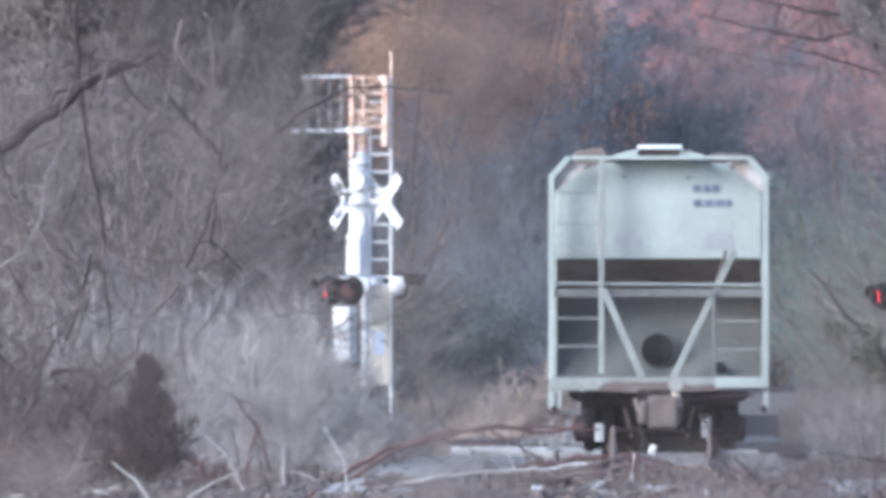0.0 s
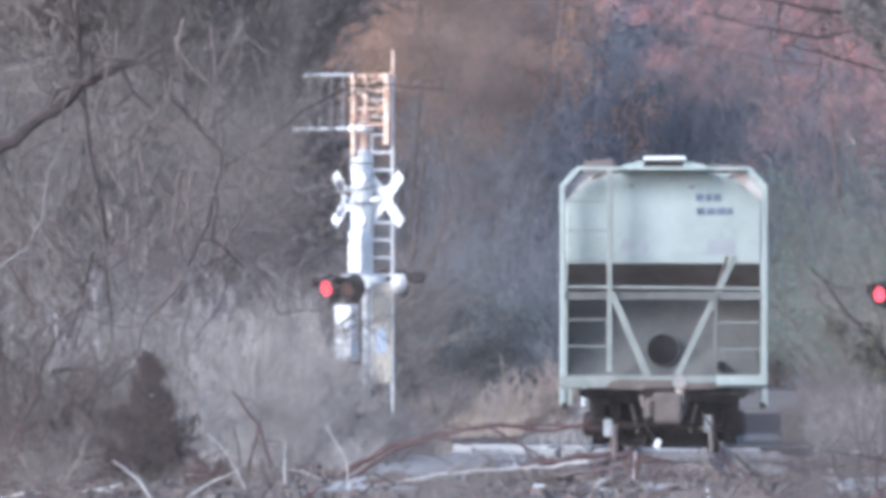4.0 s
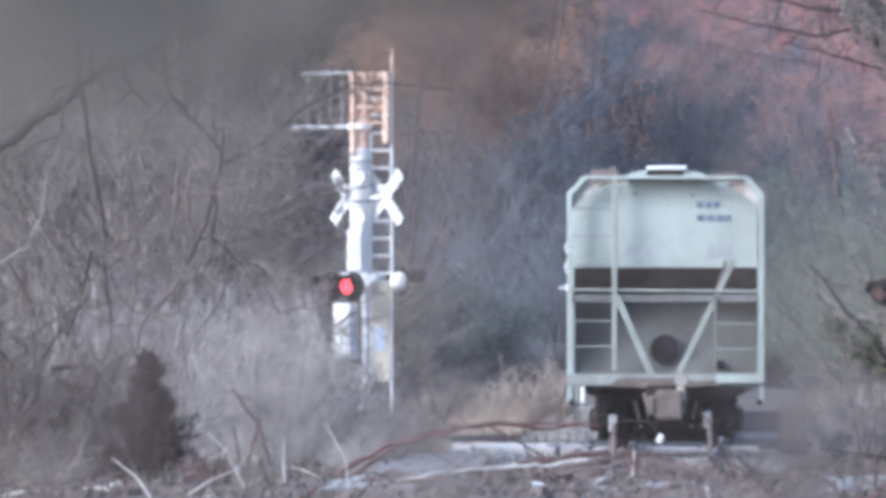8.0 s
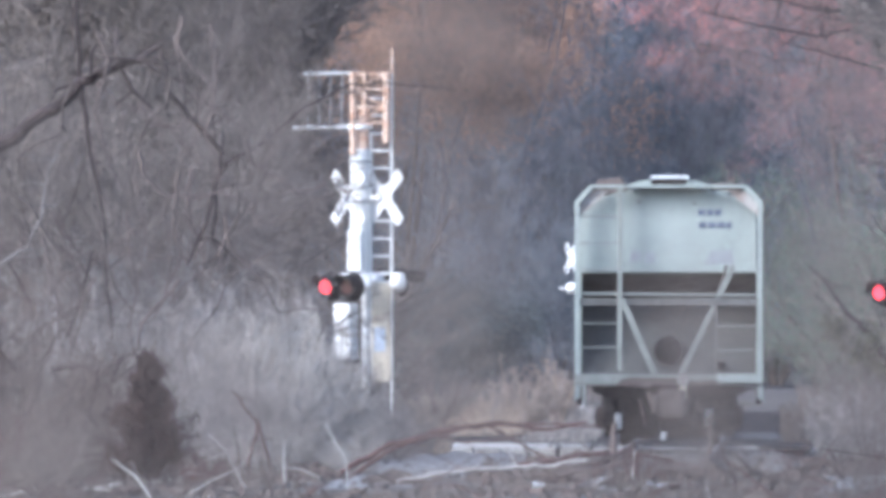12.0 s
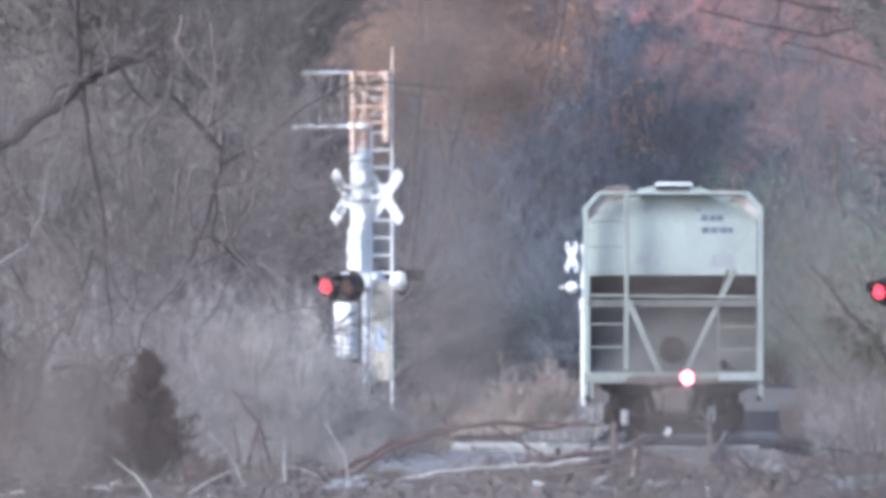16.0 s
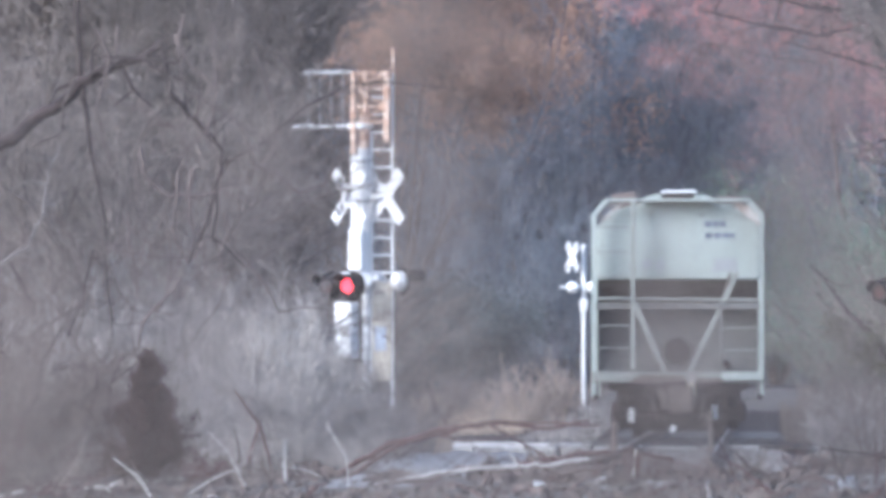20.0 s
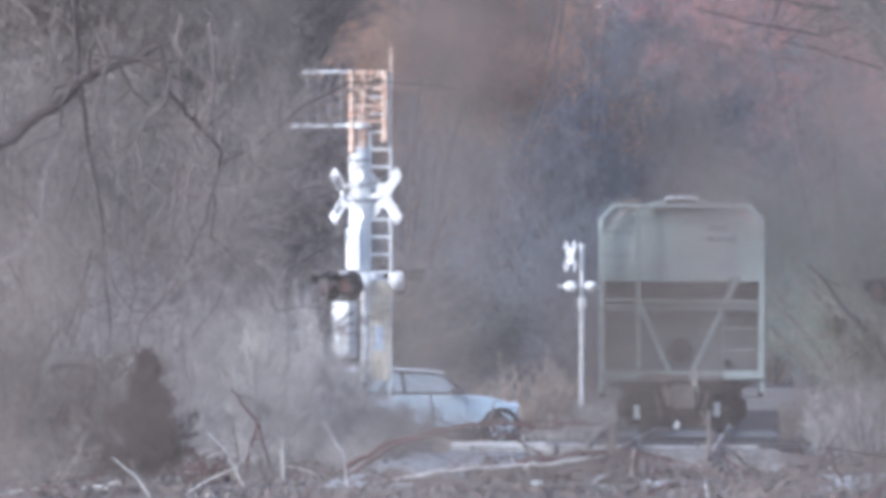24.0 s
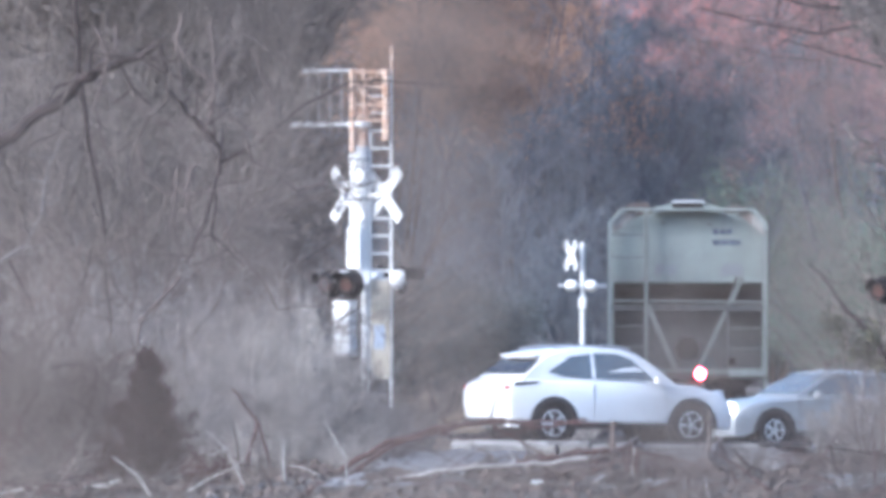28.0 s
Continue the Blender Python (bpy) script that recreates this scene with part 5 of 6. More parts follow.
put(oak[0], [(-12.2, 1036, 1.25, 0), (-10.6, 1040, 1.2, 130), (-10.6, 1058, 1.4, 305), (-11.0, 1050, 1.3, 300), (-9.9, 1052, 1.3, 20)])
put(oak[1], [(-11.0, 1046, 1.3, 40), (-10.2, 1038, 1.1, 190), (-12.2, 1056, 1.35, 80)])
maple = [plant("budding_maple", "bare maple tinged pink-red with buds", "tree", 66, 1, 12.0, HIGH, M_STEM, M_TWIG, 0.1, (38000, 0.024, 0.16, M_BUD), "maples"),
         plant("budding_maple", "bare maple thick with orange-red buds", "tree", 67, 1, 12.0, dict(HIGH, r=0.04), M_FARBARK, M_HAZETWIG, 0.1, (30000, 0.024, 0.11, M_REDBUD), "maples")]
put(maple[1], [(2.0, 1006, 1.42, 75), (2.6, 1002, 1.36, 170), (5.4, 905, 1.26, 80), (7.2, 900, 1.3, 320)])
put(maple[0], [(4.6, 835, 1.12, 0), (5.8, 800, 1.06, 100), (4.5, 885, 1.22, 200), (6.6, 870, 1.22, 290), (4.4, 930, 1.28, 45), (6.2, 930, 1.33, 150), (3.0, 985, 1.42, 260)])
far_shrub = [plant("far_shrub", "dense leafless haze-toned shrub beyond the far road", "shrub", 81 + i, 8, 4.6, THICK, M_FARBARK, M_FARTWIG, 0.4, group="far road brush") for i in range(2)]
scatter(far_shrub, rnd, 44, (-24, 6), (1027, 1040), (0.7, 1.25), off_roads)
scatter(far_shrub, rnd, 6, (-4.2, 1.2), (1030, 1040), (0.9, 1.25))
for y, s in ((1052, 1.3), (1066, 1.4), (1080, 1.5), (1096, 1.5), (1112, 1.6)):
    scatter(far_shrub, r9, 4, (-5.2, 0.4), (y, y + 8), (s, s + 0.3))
scatter(thin, rnd, 3, (-8.4, -7.2), (660, 760), (0.4, 0.6), off_roads)
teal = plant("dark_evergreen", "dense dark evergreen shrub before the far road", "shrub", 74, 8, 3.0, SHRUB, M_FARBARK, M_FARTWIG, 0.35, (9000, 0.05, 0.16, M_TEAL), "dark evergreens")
put(teal, [(-10.3, 960, 1.0, 0), (-9.3, 975, 1.05, 70), (-8.75, 990, 1.0, 150), (-10.0, 1000, 1.1, 230), (-9.6, 940, 0.85, 300), (-11.0, 985, 1.1, 30), (-8.4, 1000, 0.85, 110)])
green = [plant("evergreen_bush", "dull green leafy bush beside the track", "bush", 70, 7, 3.6, SHRUB, M_BARK, M_TWIG, 0.45, (6500, 0.032, 0.16, M_GREEN), "green bushes")]
put(green[0], [(0.2, 1034, 1.75, 0), (1.3, 1037, 1.9, 80), (2.5, 1034, 1.6, 170), (1.6, 960, 1.2, 250), (-1.0, 1038, 1.5, 310)])
scatter(green, rnd, 10, (1.5, 5.5), (745, 980), (0.9, 1.5), off_roads)
scatter(green, rnd, 5, (-14, -10), (760, 900), (0.6, 1.0), off_roads)


def build_far_woods():
    """Slender bare trunks and twigs massed on the hillside, too far to tell apart."""
    rnd = random.Random(31)
    for m, label in ((M_FARTWIG, "mass of bare trees in haze-toned grey on the far hillside"), (M_FARTWIG, "mass of bare trees dulled by a haze tone on the far hillside")):
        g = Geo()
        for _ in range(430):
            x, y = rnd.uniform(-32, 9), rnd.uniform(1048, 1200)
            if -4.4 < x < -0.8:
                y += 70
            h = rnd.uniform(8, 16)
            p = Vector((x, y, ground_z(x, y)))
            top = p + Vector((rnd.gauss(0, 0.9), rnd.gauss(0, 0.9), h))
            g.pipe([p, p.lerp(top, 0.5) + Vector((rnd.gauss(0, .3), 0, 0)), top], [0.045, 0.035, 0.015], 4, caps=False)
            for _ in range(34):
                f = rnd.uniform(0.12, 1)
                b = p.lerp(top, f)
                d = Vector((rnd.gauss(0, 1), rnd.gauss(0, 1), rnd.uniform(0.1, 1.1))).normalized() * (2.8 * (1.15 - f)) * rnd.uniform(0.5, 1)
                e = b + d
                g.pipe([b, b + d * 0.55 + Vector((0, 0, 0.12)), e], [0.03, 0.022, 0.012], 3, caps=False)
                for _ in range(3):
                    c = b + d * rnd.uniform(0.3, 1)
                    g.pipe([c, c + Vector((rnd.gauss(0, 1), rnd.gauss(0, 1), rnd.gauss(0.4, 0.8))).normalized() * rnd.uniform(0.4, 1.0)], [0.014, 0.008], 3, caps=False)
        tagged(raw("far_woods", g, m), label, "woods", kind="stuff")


build_far_woods()

# cedar
def build_cedar():
    rnd = random.Random(8)
    c = thing("cedar", "small conical winter-brown cedar among the brush", "tree", pose(-8.33, 462, -0.37))
    raw("trunk", Geo().pipe([(0, 0, 0), (0.02, 0, 0.8), (0, 0, 1.65)], [0.05, 0.035, 0.01], 8), M_BARK, c)
    g = Geo()
    # upswept sprays on short boughs, thick to the core, ragged at the edge
    for i in range(300):
        h = 0.04 + 1.66 * rnd.random() ** 1.3
        a = rnd.uniform(0, 6.2832)
        lump = 0.92 + 0.75 * noise.noise(Vector((1.4 * math.cos(a), 1.4 * math.sin(a), h * 3.2)))
        reach = (0.012 + 0.72 * (1 - h / 1.80) ** 1.1) * lump * rnd.uniform(0.3, 1.45)
        tip = Vector((reach * math.cos(a), reach * math.sin(a), h + 0.06 + 0.35 * reach))
        root = Vector((0, 0, h))
        for k in range(40):
            f = rnd.random() ** 0.5
            p = root.lerp(tip, f) + Vector((rnd.gauss(0, 0.04), rnd.gauss(0, 0.04), rnd.gauss(0, 0.04)))
            d = Vector((math.cos(a) * 0.5, math.sin(a) * 0.5, 0.9)) + Vector((rnd.gauss(0, .5), rnd.gauss(0, .5), rnd.gauss(0, .4)))
            d = d.normalized() * rnd.uniform(0.05, 0.20)
            w = d.cross(Vector((rnd.gauss(0, 1), rnd.gauss(0, 1), rnd.gauss(0, 1)))).normalized() * 0.010
            g.add([p - w, p + w, p + d], [(0, 1, 2)])
    raw("foliage", g, M_CEDAR, c)


build_cedar()


def build_grass(name, label, seed, count, xr, yr, hr, m, where=None, bias=0.0):
    rnd = random.Random(seed)
    g = Geo()
    while count:
        x, y = rnd.uniform(*xr), rnd.uniform(*yr)
        if where and not where(x, y):
            continue
        count -= 1
        cl = noise.noise(Vector((x * 0.9, y * 0.25, seed)))
        h = rnd.uniform(*hr) * (0.75 + 0.6 * cl)
        z = ground_z(x, y) - 0.02
        l = Vector((rnd.gauss(0, 0.18), rnd.gauss(0, 0.18), 0)) * h
        s = 0.006 + 0.004 * rnd.random()
        a = rnd.uniform(0, 3.14)
        w = Vector((math.cos(a) * s, math.sin(a) * s, 0))
        p = Vector((x, y, z))
        mid = p + l * 0.4 + Vector((0, 0, h * 0.6))
        g.add([p - w, p + w, mid + w * 0.7, mid - w * 0.7, p + l + Vector((0, 0, h))], [(0, 1, 2, 3), (3, 2, 4)])
    tagged(raw(name, g, m), label, "grass", kind="stuff")


build_grass("dry_grass", "tall dry tan grass along the track", 3, 3500, (-9, -5.6), (770, 860), (0.3, 0.85), M_GRASS, off_roads)
build_grass("dry_grass", "tall dry tan grass before the road", 4, 3000, (-8.5, -6.1), (560, 606), (0.3, 0.75), M_GRASS, off_roads)
build_grass("dry_grass", "dry tan grass beyond the road", 6, 6000, (2.0, 6), (700, 860), (0.3, 0.8), M_GRASS, off_roads)
build_grass("track_weeds", "low dead weeds along the ballast edge", 15, 5200, (0.75, 3.2), (634, 1008), (0.12, 0.42), M_LITTER, lambda x, y: abs(y - 1018) > 7 and (y > 660 or off_roads(x, y)))
build_grass("track_weeds", "lilac-grey dead weeds beside the line", 16, 2200, (0.25, 2.4), (690, 900), (0.25, 0.75), M_LITTER)
build_grass("track_weeds", "thin dead weeds at the dark verge", 17, 1500, (-5.3, -3.7), (700, 900), (0.2, 0.6), M_TANGLE)
build_grass("dry_grass", "dead weeds beside the far track", 7, 8000, (-14, -4.4), (780, 1005), (0.2, 0.6), M_LITTER, off_roads)


# ---- branches close to the camera side of the brush ----
def branch(name, label, path, r0, r1, m, twigs=0, seed=1, tw=0.3, cat="branch"):
    rnd = random.Random(seed)
    o = thing(name, label, cat)
    base = Vector(path[0])
    o.matrix_basis = Matrix.Translation(base)
    pts = [Vector(p) - base for p in path]
    fine = []
    for i in range(len(pts) - 1):
        for k in range(4):
            fine.append(pts[i].lerp(pts[i + 1], k / 4) + Vector((rnd.gauss(0, 1), 0, rnd.gauss(0, 1))) * r0 * 0.28 * (0 if i + k == 0 else 1))
    fine.append(pts[-1])
    n = len(fine) - 1
    part("limb", Geo().pipe(fine, [r0 + (r1 - r0) * i / n for i in range(n + 1)], 9), m, o, smooth=True)
    if twigs:
        for i in range(twigs):
            g = Geo()
            p = fine[rnd.randrange(n // 4, n)]
            d = Vector((rnd.gauss(0, 1), rnd.gauss(0, 0.6), rnd.gauss(0.2, 1))).normalized()
            q = p + d * tw * rnd.uniform(0.4, 1)
            e = q + (d + Vector((rnd.gauss(0, .5), rnd.gauss(0, .5), rnd.gauss(0, .5)))).normalized() * tw * 0.6
            g.pipe([p, q, e], [r1 * 0.8, r1 * 0.5, r1 * 0.25], 5)
            part("twig", g, m, o)
    return o


branch("dead_branch", "dark leaning dead limb caught in the thicket", [(-12.38, 520, 4.2), (-11.61, 520, 4.67), (-10.97, 520, 5.05), (-10.42, 520, 5.56), (-9.82, 520, 5.82), (-9.2, 520, 6.14)], 0.13, 0.05, M_DARKBARK, 10, 1, 0.6, "branch")
branch("dead_branch", "dark crooked bare branch hanging in the thicket", [(-9.27, 524, 6.18), (-9.12, 524, 5.47), (-8.74, 524, 5.04), (-8.31, 524, 4.56), (-8.39, 524, 4.05), (-8.48, 524, 3.28), (-7.99, 524, 2.83)], 0.045, 0.018, M_DARKBARK, 9, 2, 0.5, "branch")
branch("dead_branch", "thin dark bare branch hanging in the thicket", [(-10.52, 523, 6.87), (-10.48, 523, 5.76), (-10.31, 523, 4.64), (-10.13, 523, 3.7), (-10.05, 523, 2.76), (-9.98, 523, 1.73)], 0.04, 0.014, M_DARKBARK, 8, 3, 0.5, "branch")
branch("dead_branch", "pale bare branch curving up at the thicket edge", [(-11.77, 512, 2.64), (-11.43, 512, 2.83), (-11.05, 512, 3.06), (-10.8, 512, 3.57), (-10.74, 512, 4.15), (-10.55, 512, 4.62)], 0.035, 0.014, M_PALE, 7, 4, 0.5, "branch")
branch("bramble_cane", "red-brown arching bramble cane over the litter", [(-6.31, 468, -0.54), (-5.69, 468, -0.07), (-5.16, 468, 0.25), (-4.54, 468, 0.43), (-3.85, 468, 0.52), (-3.08, 468, 0.47), (-2.47, 468, 0.56)], 0.045, 0.02, M_REDCANE, 7, 6, 0.25, "branch")
branch("bramble_cane", "second red-brown cane twined along the arch", [(-6.2, 467.8, -0.56), (-5.60, 467.8, -0.12), (-5.05, 467.8, 0.23), (-4.50, 467.8, 0.37), (-3.85, 467.8, 0.55), (-3.1, 467.8, 0.53), (-2.3, 467.8, 0.50)], 0.034, 0.015, M_REDCANE, 6, 86, 0.3, "branch")
branch("bramble_cane", "thin red-brown cane sagging under the arch", [(-4.62, 468.2, 0.40), (-4.15, 468.2, 0.28), (-3.6, 468.2, 0.33), (-3.1, 468.2, 0.46)], 0.02, 0.01, M_REDCANE, 3, 87, 0.2, "branch")
branch("bramble_cane", "dusky red-brown cane low along the ground", [(-3.4, 462, -0.02), (-2.6, 462, 0.10), (-1.9, 462, 0.16), (-1.3, 462, 0.05)], 0.05, 0.02, M_REDCANE, 6, 88, 0.25, "branch")
branch("bramble_cane", "red-brown bramble shoot drooping from an arch", [(-3.81, 469, 0.5), (-3.32, 469, 0.22), (-2.78, 469, -0.1)], 0.022, 0.012, M_REDCANE, 2, 7, 0.2, "branch")
branch("fallen_branch", "bleached fallen branch lying on the litter", [(-5.89, 448, -0.45), (-5.35, 448, -0.31), (-4.86, 448, -0.20), (-4.13, 448, -0.076), (-3.40, 448, 0.0), (-2.95, 448, 0.012), (-2.37, 448, 0.09)], 0.038, 0.018, M_DEADWOOD, 3, 8, 0.3, "branch")
branch("fallen_branch", "dark fallen branch lying along the mound", [(-3.82, 455, -0.07), (-3.22, 455, -0.15), (-2.63, 455, -0.03), (-1.88, 455, 0.17)], 0.04, 0.02, M_STEM, 5, 9, 0.3, "branch")
branch("dead_stalk", "forked brown dead stalk standing in the brush", [(-7.1, 470, -0.59), (-7.1, 470, 0.03), (-6.97, 470, 0.53), (-7.34, 470, 0.99)], 0.032, 0.014, M_REDCANE, 3, 10, 0.3, "branch")
branch("dead_stalk", "brown dead stalk leaning in the brush", [(-6.98, 471, 0.51), (-6.83, 471, -0.01), (-6.76, 471, -0.51)], 0.02, 0.014, M_REDCANE, 1, 11, 0.3, "branch")
branch("dead_stalk", "bleached dead stalk standing in the brush", [(-6.25, 444.5, -0.40), (-6.26, 444.5, -0.02), (-6.27, 444.5, 0.37)], 0.018, 0.012, M_DEADWOOD, 1, 12, 0.2, "branch")
branch("dead_stalk", "bleached leaning stalk in the brush", [(-5.44, 445, -0.30), (-5.48, 445, 0.13), (-5.62, 445, 0.36), (-5.74, 445, 0.57)], 0.011, 0.008, M_DEADWOOD, 1, 13, 0.2, "branch")
branch("dead_stalk", "pale leaning stalk in the brush", [(-6.76, 445, -0.28), (-7.01, 445, 0.21), (-7.27, 445, 0.46)], 0.013, 0.009, M_DEADWOOD, 2, 14, 0.3, "branch")
branch("fallen_log", "short bleached log on the litter", [(-9.16, 450, -0.34), (-8.83, 450, -0.31), (-8.45, 450, -0.26)], 0.05, 0.055, M_DEADWOOD, 0, 15, 0.3, "branch")
branch("stump", "broken red-brown sapling stump with a pale split side", [(-1.73, 452, -0.55), (-1.73, 452, -0.18), (-1.74, 452, 0.2)], 0.055, 0.04, M_REDCANE, 0, 16, 0.3, "branch")
branch("dead_stalk", "pale splinter standing against a stump", [(-1.82, 451.6, -0.48), (-1.8, 451.6, -0.11), (-1.77, 451.6, 0.22)], 0.02, 0.012, M_DEADWOOD, 0, 17, 0.2, "branch")
branch("sapling", "thin grey-brown sapling stem beside the track", [(-0.80, 456, -0.57), (-0.80, 456, -0.05), (-0.79, 456, 0.4), (-0.79, 456, 0.70)], 0.036, 0.03, M_TWIG, 3, 18, 0.25, "branch")
branch("sapling", "dark sapling stem standing before the track", [(-2.05, 456, -0.45), (-2.06, 456, 0.05), (-2.05, 456, 0.56)], 0.045, 0.04, M_STEM, 2, 90, 0.2, "branch")
for x, y, w in ((-3.01, 446, 0.17), (-1.51, 456, 0.15)):
    o = thing("white_chip", "small bright white scrap lying on the litter", "scrap", pose(x, y, ground_z(x, y) + 0.02, 8, 6, 20), "white scraps")
    part("scrap", Geo().prism([(-w / 2, -0.05), (w / 2, -0.06), (w * 0.42, 0.05), (-w * 0.3, 0.06)], 0.0, 0.06, "z"), M_WHITE, o, bevel=0.01)
branch("dead_branch", "dark bare branch low beside the track", [(1.83, 470, -0.01), (1.29, 470, 0.1), (0.68, 470, 0.18)], 0.03, 0.012, M_DARKBARK, 4, 19, 0.3, "branch")
branch("dead_branch", "dark crooked bare branch low beside the track", [(1.78, 455, -0.31), (1.33, 455, -0.28), (1.03, 455, -0.36), (0.66, 455, -0.25)], 0.035, 0.016, M_DARKBARK, 6, 20, 0.35, "branch")
branch("dead_branch", "dark bare branch leaning over the brush", [(2.26, 556, 0.84), (1.8, 556, 1.53), (1.67, 556, 1.76), (1.26, 556, 2.16), (0.64, 556, 2.92)], 0.07, 0.02, M_DARKBARK, 6, 21, 0.5, "branch")
branch("dead_branch", "dark drooping bare branch high over the line", [(2.96, 700, 7.96), (2.04, 700, 8.53), (0.9, 700, 8.59), (-0.37, 700, 8.87)], 0.05, 0.02, M_DARKBARK, 10, 22, 0.9, "branch")
branch("dead_branch", "dark drooping bough over the line, thick with twigs", [(2.37, 704, 8.3), (1.02, 704, 8.07), (-0.13, 704, 8.25), (-1.51, 704, 8.6)], 0.04, 0.014, M_DARKBARK, 22, 80, 0.7, "branch")
branch("dead_branch", "dark bough reaching over the line", [(2.37, 706, 7.38), (1.36, 706, 7.67), (0.21, 706, 7.96)], 0.035, 0.012, M_DARKBARK, 16, 81, 0.7, "branch")
branch("dead_branch", "dark bough high over the line", [(2.37, 702, 8.42), (1.59, 702, 8.48), (0.67, 702, 8.75)], 0.035, 0.012, M_DARKBARK, 16, 82, 0.7, "branch")
branch("dead_stalk", "thin pale dead stalk in the brush", [(-0.32, 458, -0.35), (-0.47, 458, 0.17), (-0.54, 458, 0.25)], 0.018, 0.01, M_PALE, 2, 40, 0.2, "branch")
branch("dead_stalk", "thin pale dead stalk in the brush", [(0.9, 466, -0.5), (0.86, 466, 0.08)], 0.018, 0.01, M_BARK, 2, 41, 0.2, "branch")
branch("dead_stalk", "thin pale dead stalk in the brush", [(-4.57, 566, 0.42), (-4.45, 566, 0.93)], 0.018, 0.01, M_PALE, 2, 42, 0.2, "branch")
branch("dead_stalk", "thin pale dead stalk in the brush", [(-5.43, 560, 0.52), (-5.51, 560, 0.93)], 0.018, 0.01, M_BARK, 2, 43, 0.2, "branch")
branch("dead_stalk", "thin pale dead stalk in the brush", [(-6.17, 560, 0.01), (-6.26, 560, 0.84), (-6.33, 560, 1.39)], 0.018, 0.01, M_PALE, 2, 44, 0.2, "branch")
branch("dead_stalk", "thin pale dead stalk in the brush", [(-1.16, 452, -0.26), (-1.11, 452, 0.03)], 0.018, 0.01, M_BARK, 2, 45, 0.2, "branch")
branch("dead_stalk", "thin pale dead stalk in the brush", [(-8.46, 500, 0.07), (-8.17, 500, 0.4), (-7.72, 500, 0.89)], 0.018, 0.01, M_PALE, 2, 46, 0.2, "branch")
branch("dead_stalk", "thin pale dead stalk in the brush", [(-10.54, 520, 1.47), (-10.37, 520, 2.07), (-10.33, 520, 2.58)], 0.018, 0.01, M_BARK, 2, 47, 0.2, "branch")
branch("dead_stalk", "thin pale dead stalk in the brush", [(-10.99, 515, 1.38), (-10.65, 515, 1.72), (-10.36, 515, 1.51)], 0.018, 0.01, M_PALE, 2, 48, 0.2, "branch")
branch("fallen_branch", "dark fallen limb lying on the mound", [(-3.18, 449, 0.12), (-2.74, 449, -0.10), (-2.22, 449, -0.03), (-1.82, 449, 0.10)], 0.035, 0.02, M_STEM, 4, 60, 0.3, "branch")
branch("fallen_branch", "bleached fallen branch among heaped leaves", [(-2.05, 446, -0.52), (-1.86, 446, -0.36), (-1.55, 446, -0.40)], 0.045, 0.022, M_DEADWOOD, 2, 61, 0.2, "branch")
branch("fallen_branch", "dark thin branch lying by the track", [(-0.53, 450, -0.4), (-0.24, 450, -0.07), (-0.46, 450, 0.19)], 0.03, 0.014, M_DARKBARK, 3, 62, 0.3, "branch")
branch("fallen_branch", "dark crooked branch lying by the track", [(1.53, 448, -0.39), (1.01, 448, -0.26), (0.85, 448, -0.02), (0.79, 448, 0.2)], 0.03, 0.012, M_DARKBARK, 4, 63, 0.25, "branch")
branch("fallen_branch", "bleached fallen branch low in the brush", [(-5.72, 458, -0.32), (-5.27, 458, -0.16), (-4.97, 458, -0.11)], 0.05, 0.03, M_DEADWOOD, 0, 64, 0.2, "branch")
branch("dead_stalk", "dark forked dead stalk in the thicket", [(-8.83, 522, 2.84), (-8.53, 522, 3.48), (-8.27, 522, 4.55), (-8.66, 522, 5.02)], 0.03, 0.02, M_DARKBARK, 5, 65, 0.5, "branch")
branch("dead_branch", "dark low bare branch in the thicket", [(-10.43, 500, 1.26), (-9.93, 500, 1.3), (-9.57, 500, 0.97), (-9.4, 500, 0.6)], 0.04, 0.02, M_DARKBARK, 4, 66, 0.4, "branch")

branch("dead_branch", "long thin dark twig reaching across the signal", [(-9.02, 560, 4.51), (-8.19, 560, 4.97), (-7.55, 560, 5.52), (-6.81, 560, 5.89), (-6.08, 560, 5.91), (-5.07, 560, 5.8)], 0.03, 0.008, M_DARKBARK, 12, 70, 0.5, "branch")
branch("dead_branch", "thin brown twig hanging before the signal", [(-8.65, 566, 6.77), (-8.0, 566, 6.31), (-7.44, 566, 5.71), (-7.07, 566, 5.06)], 0.022, 0.008, M_BARK, 26, 71, 0.5, "branch")
branch("dead_branch", "pale twiggy spray before the crossbucks", [(-8.3, 590, 4.15), (-7.75, 590, 4.45), (-7.3, 590, 4.35), (-6.95, 590, 4.05)], 0.02, 0.009, M_PALE, 26, 73, 0.38, "branch")
branch("dead_branch", "pale twiggy spray before the upper mast", [(-8.4, 588, 5.3), (-7.8, 588, 5.75), (-7.2, 588, 6.05), (-6.6, 588, 6.0)], 0.018, 0.008, M_BARK, 24, 74, 0.45, "branch")
branch("dead_branch", "thin brown twig before the crossbucks", [(-8.28, 566, 3.62), (-7.63, 566, 3.99), (-6.88, 566, 4.22), (-6.24, 566, 4.34)], 0.022, 0.007, M_BARK, 20, 72, 0.45, "branch")


